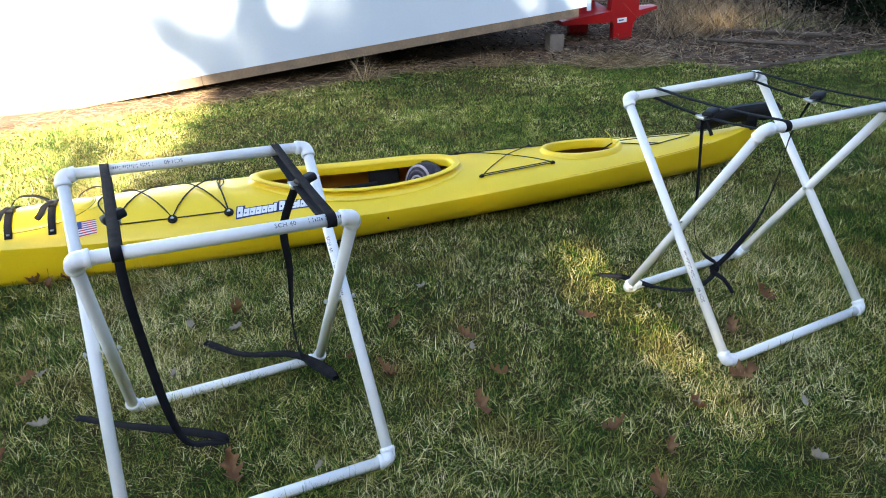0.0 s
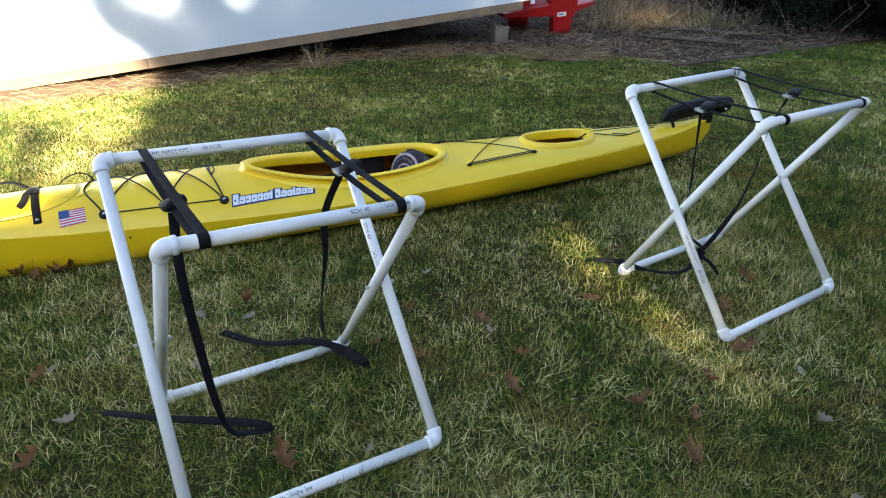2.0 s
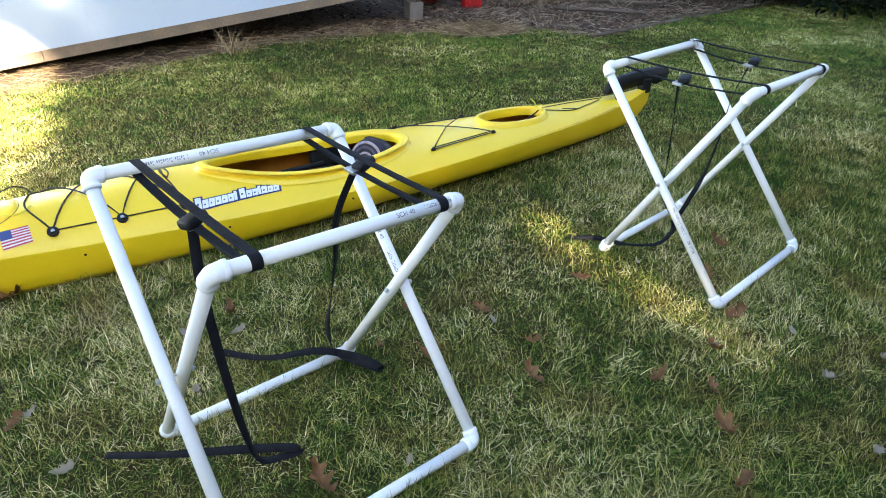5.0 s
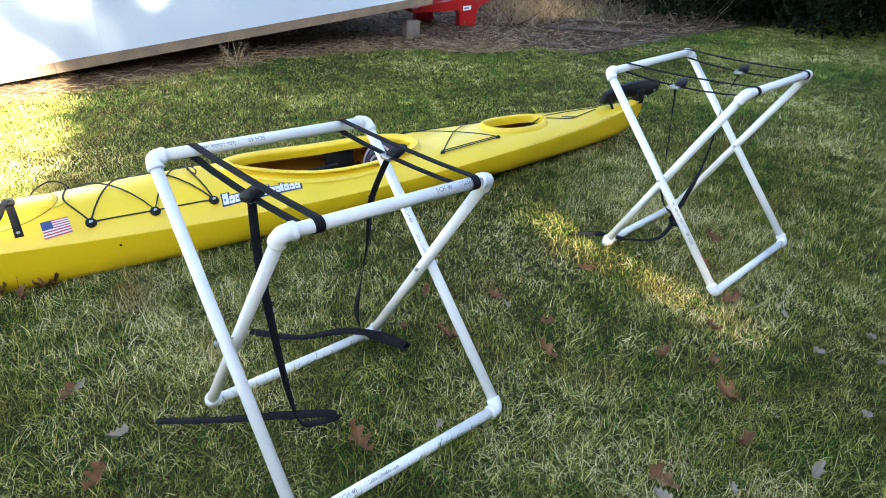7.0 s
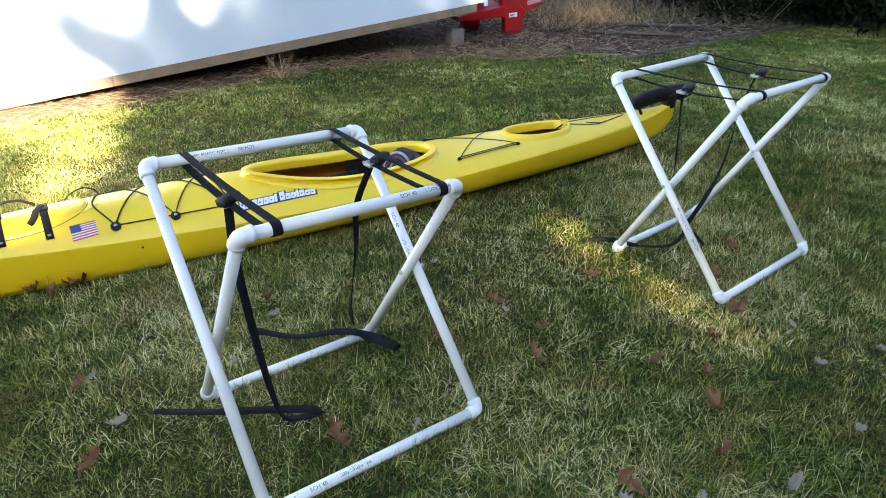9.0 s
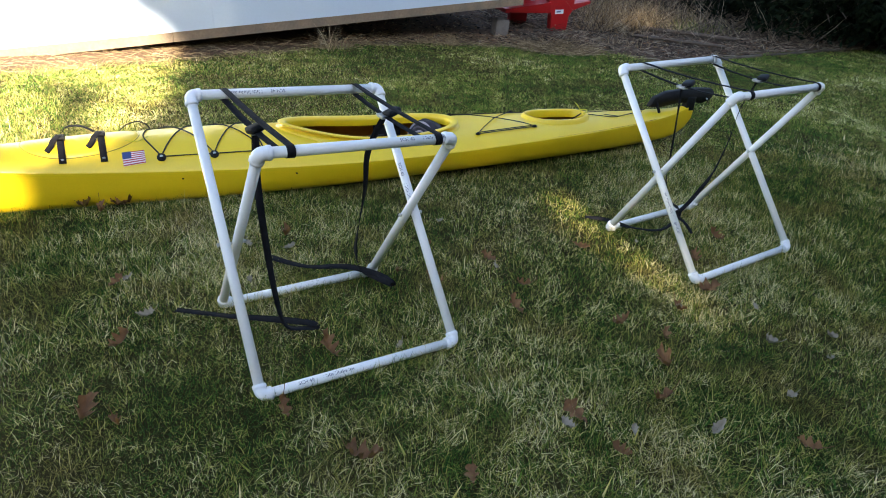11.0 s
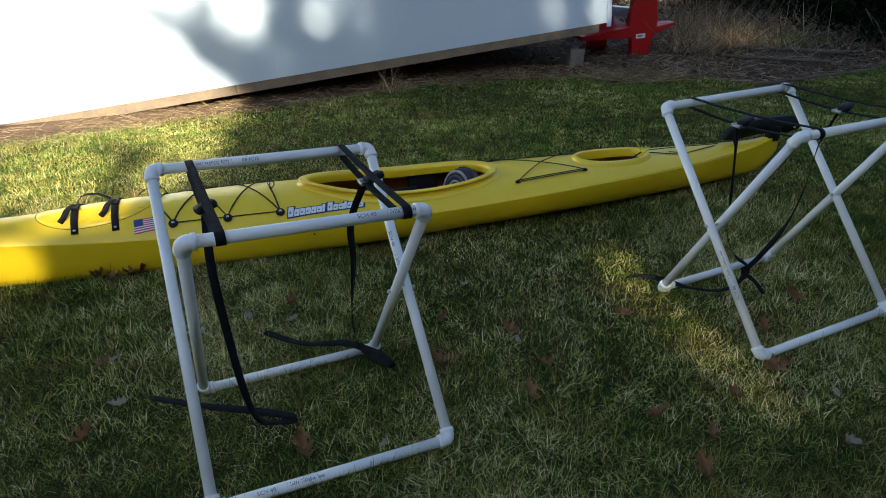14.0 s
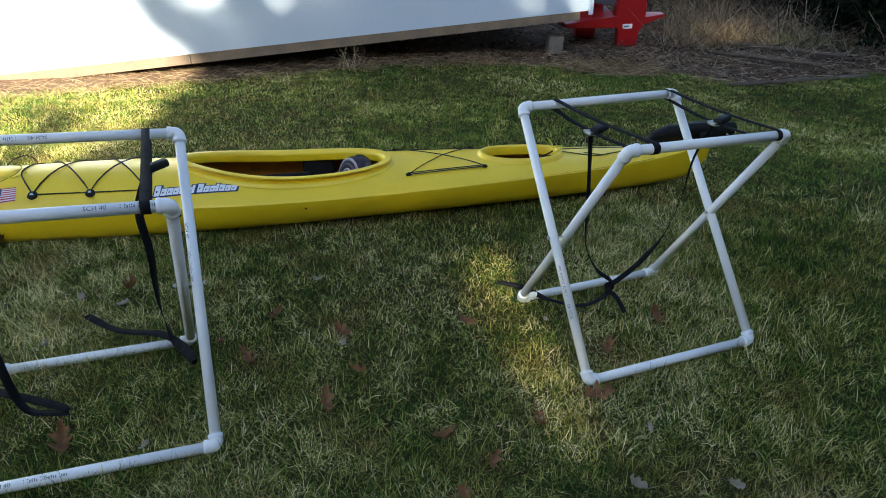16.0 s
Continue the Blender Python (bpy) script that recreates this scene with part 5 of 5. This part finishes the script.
def far_brush():
    rng = np.random.default_rng(9)
    pts = []
    while len(pts) < 34000:
        x, y, z = rng.uniform(-10, 22), rng.uniform(14.5, 19), abs(rng.normal(0, 1.6))
        if not (0.15 * y - 0.5 < x < 0.29 * y + 0.1):
            pts.append((x, y, z))
    v, f = clumps(rng, np.array(pts), 0.16)
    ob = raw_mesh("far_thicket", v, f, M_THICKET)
    tagged(ob, "dark leafless thicket behind the yard", "thicket", kind="stuff")
    pts = np.stack([rng.uniform(2.5, 6.5, 1800), rng.uniform(24, 27, 1800), np.abs(rng.normal(0, 0.8, 1800))], 1)
    v, f = clumps(rng, pts, 0.2)
    ob = raw_mesh("field_shrub", v, f, M_GRASS)
    tagged(ob, "sunlit green shrubs at the field's edge", "shrub", kind="stuff")


far_brush()
post = part("post", box_into(bmesh.new(), (0.16, 0.16, 2.4), pose(0, 0, 1.2), 0.01), M_LOG, smooth=False)
post.matrix_world = pose(5.30, 20.0, 0)
tagged(post, "dark upright wooden post beyond the bed", "post")
# red metal cabinet, a plain box far behind the bed
cab = part("far_cabinet", box_into(bmesh.new(), (0.36, 0.36, 0.80), pose(0, 0, 0.40), 0.04), M_RED, smooth=False)
cab.matrix_world = pose(4.62, 20.0, 0, 0, 0, 10)
tagged(cab, "red painted metal cabinet far behind the bed", "cabinet")


# ---- unseen trees added behind the camera to shade the yard ----
def shade_trees(y0=-15.0):
    """An added, unseen row of tall evergreens; gaps cut in the foliage place the sun flecks."""
    rng = np.random.default_rng(14)
    d = np.array(sun_dir)

    def back(p):
        p = np.array(p, float)
        q = p + d * ((y0 - p[1]) / d[1])
        return q[0], q[2]

    gaps = []                               # where the sun comes through: centre, half width, half height, share of foliage left
    for p, rx, rz, left in (
            ((0.56, 3.05, 0), 0.08, 0.08, 0.33), ((0.64, 2.75, 0), 0.09, 0.08, 0.32), ((0.74, 2.48, 0), 0.09, 0.09, 0.27), ((0.84, 2.22, 0), 0.09, 0.09, 0.27), ((0.93, 1.98, 0), 0.09, 0.09, 0.29), ((1.04, 1.74, 0), 0.08, 0.08, 0.38),
            ((0.12, 3.22, 0.14), 0.13, 0.07, 0.20),
            ((-1.34, 6.39, 0.82), 0.11, 0.22, 0.17), ((-1.63, 6.25, 1.15), 0.12, 0.15, 0.30), ((-1.74, 6.20, 0.40), 0.07, 0.10, 0.20), ((-0.95, 6.57, 0.60), 0.11, 0.22, 0.34), ((-0.70, 6.69, 1.18), 0.12, 0.16, 0.26), ((-1.90, 6.12, 0.84), 0.11, 0.30, 0.22),
            ((0.89, 7.44, 0.58), 0.06, 0.12, 0.22), ((1.42, 7.69, 0.62), 0.08, 0.18, 0.13), ((4.8, 5.6, 0), 0.45, 0.16, 0.24), ((3.3, 8.6, 0.2), 0.5, 0.2, 0.2)):
        gx, gz = back(p)
        gaps.append((gx, gz, rx, rz, left))
    rim = sorted((back(p) for p in ((-2.08, 2.45, 0), (-2.05, 2.67, 0.15), (-1.92, 3.5, 0), (-1.92, 4.3, 0), (-1.92, 5.0, 0), (-2.05, 5.6, 0), (-2.26, 5.95, 0.21), (-2.18, 6.0, 0.48), (-2.05, 6.05, 0.73), (-2.03, 6.06, 0.92), (-2.04, 6.06, 1.21), (-2.05, 6.05, 3.0))), key=lambda q: q[1])
    low = back((-1.8, 2.66, 0))[1]
    tree = thing("shade_tree", "unseen tall evergreen screen added behind the camera to shade the yard", "tree", at=pose(0, y0, 0))
    near, shed_foot = back((-2.0, 2.6, 0))[1], back((-2.0, 5.2, 0))[1]

    def leafy(x, z):
        """Where the row bears foliage, its gaps aside."""
        n = len(x)
        edge = np.interp(z, [q[1] for q in rim], [q[0] for q in rim])
        full = (z < low - 0.25 + 0.15 * np.sin(x * 3.1)) | (x > edge + rng.normal(0.26, 0.06, n))
        thin = 0.26 * np.clip((shed_foot - z) / (shed_foot - near), 0, 1) ** 2 * (1 + 0.6 * np.sin(6 * x + 2 * np.sin(5 * z)))
        full |= (z > near) & (z < shed_foot) & (rng.uniform(0, 1, n) < thin)
        return full & (z < 17.0 - 1.2 * np.abs(np.sin(x * 0.7)))

    def from_gap(x, z, g, more):
        return ((x - g[0]) / (g[2] + more)) ** 2 + ((z - g[1]) / (g[3] + more)) ** 2

    # broad sprays over the row, fine ones round the gaps
    x, z = rng.uniform(-10.0, 19.0, 170000), rng.uniform(0.0, 17.5, 170000)
    keep = leafy(x, z)
    for g in gaps:
        keep &= from_gap(x, z, g, 0.36) > 1
    x, z = x[keep], z[keep]
    v, f = clumps(rng, np.stack([x, rng.normal(0, 0.15, len(x)), z], 1), 0.25)
    raw_mesh("crown", v, f, M_NEEDLE).parent = tree
    xs, zs, owner = [], [], []
    for k, g in enumerate(gaps):
        wide, tall = g[2] + 0.44, g[3] + 0.44
        n = int(4 * wide * tall * 4300)
        xs.append(rng.uniform(g[0] - wide, g[0] + wide, n)), zs.append(rng.uniform(g[1] - tall, g[1] + tall, n)), owner.append(np.full(n, k))
    x, z, owner = np.concatenate(xs), np.concatenate(zs), np.concatenate(owner)
    keep = leafy(x, z)
    ragged = 0.35 * np.sin(7 * x + 3 * np.sin(4 * z)) * np.sin(6 * z + 2 * np.sin(5 * x))
    for k, g in enumerate(gaps):
        keep &= (from_gap(x, z, g, 0.06) + ragged > 1) | (rng.uniform(0, 1, len(x)) < g[4])
        keep &= (owner <= k) | (from_gap(x, z, g, 0.36) > 1)
    x, z = x[keep], z[keep]
    v, f = clumps(rng, np.stack([x, rng.normal(0, 0.1, len(x)), z], 1), 0.07)
    raw_mesh("fine_sprays", v, f, M_NEEDLE).parent = tree
    for k in range(8):
        tx = -1.0 + 2.4 * k
        part("trunk", tube_into(bmesh.new(), [Vector((tx, 0.0, -0.05)), Vector((tx + 0.05, 0.0, 8)), Vector((tx, 0.0, 16.0))], [0.22, 0.16, 0.03], 8), M_BARK, tree)
    # a few bare limbs past the foliage, placed to cast branch shadows on the shed
    for a, b, r in (((-2.20, 5.98, 0.30), (-2.66, 5.77, 0.95), 0.085), ((-2.40, 5.89, 0.62), (-2.24, 5.97, 0.98), 0.05), ((-2.10, 6.03, 0.55), (-2.30, 5.93, 0.72), 0.07)):
        (ax, az), (bx, bz) = back(a), back(b)
        mid = Vector(((ax + bx) / 2 + 0.06, 0, (az + bz) / 2 - 0.05))
        line = smooth_line([Vector((ax + 0.3, 0, az - 0.1)), Vector((ax, 0, az)), mid, Vector((bx, 0, bz))], 4)
        limb = part("limb", tube_into(bmesh.new(), line, [r * (1 - 0.06 * k) for k in range(len(line))], 7), M_BARK, tree)
        along = np.array([line[k] for k in rng.integers(0, len(line), 55)]) + rng.normal(0, 1, (55, 3)) * (0.11, 0.05, 0.09)
        v, f = clumps(rng, along, 0.10)
        raw_mesh("limb_sprays", v, f, M_NEEDLE).parent = limb


shade_trees()
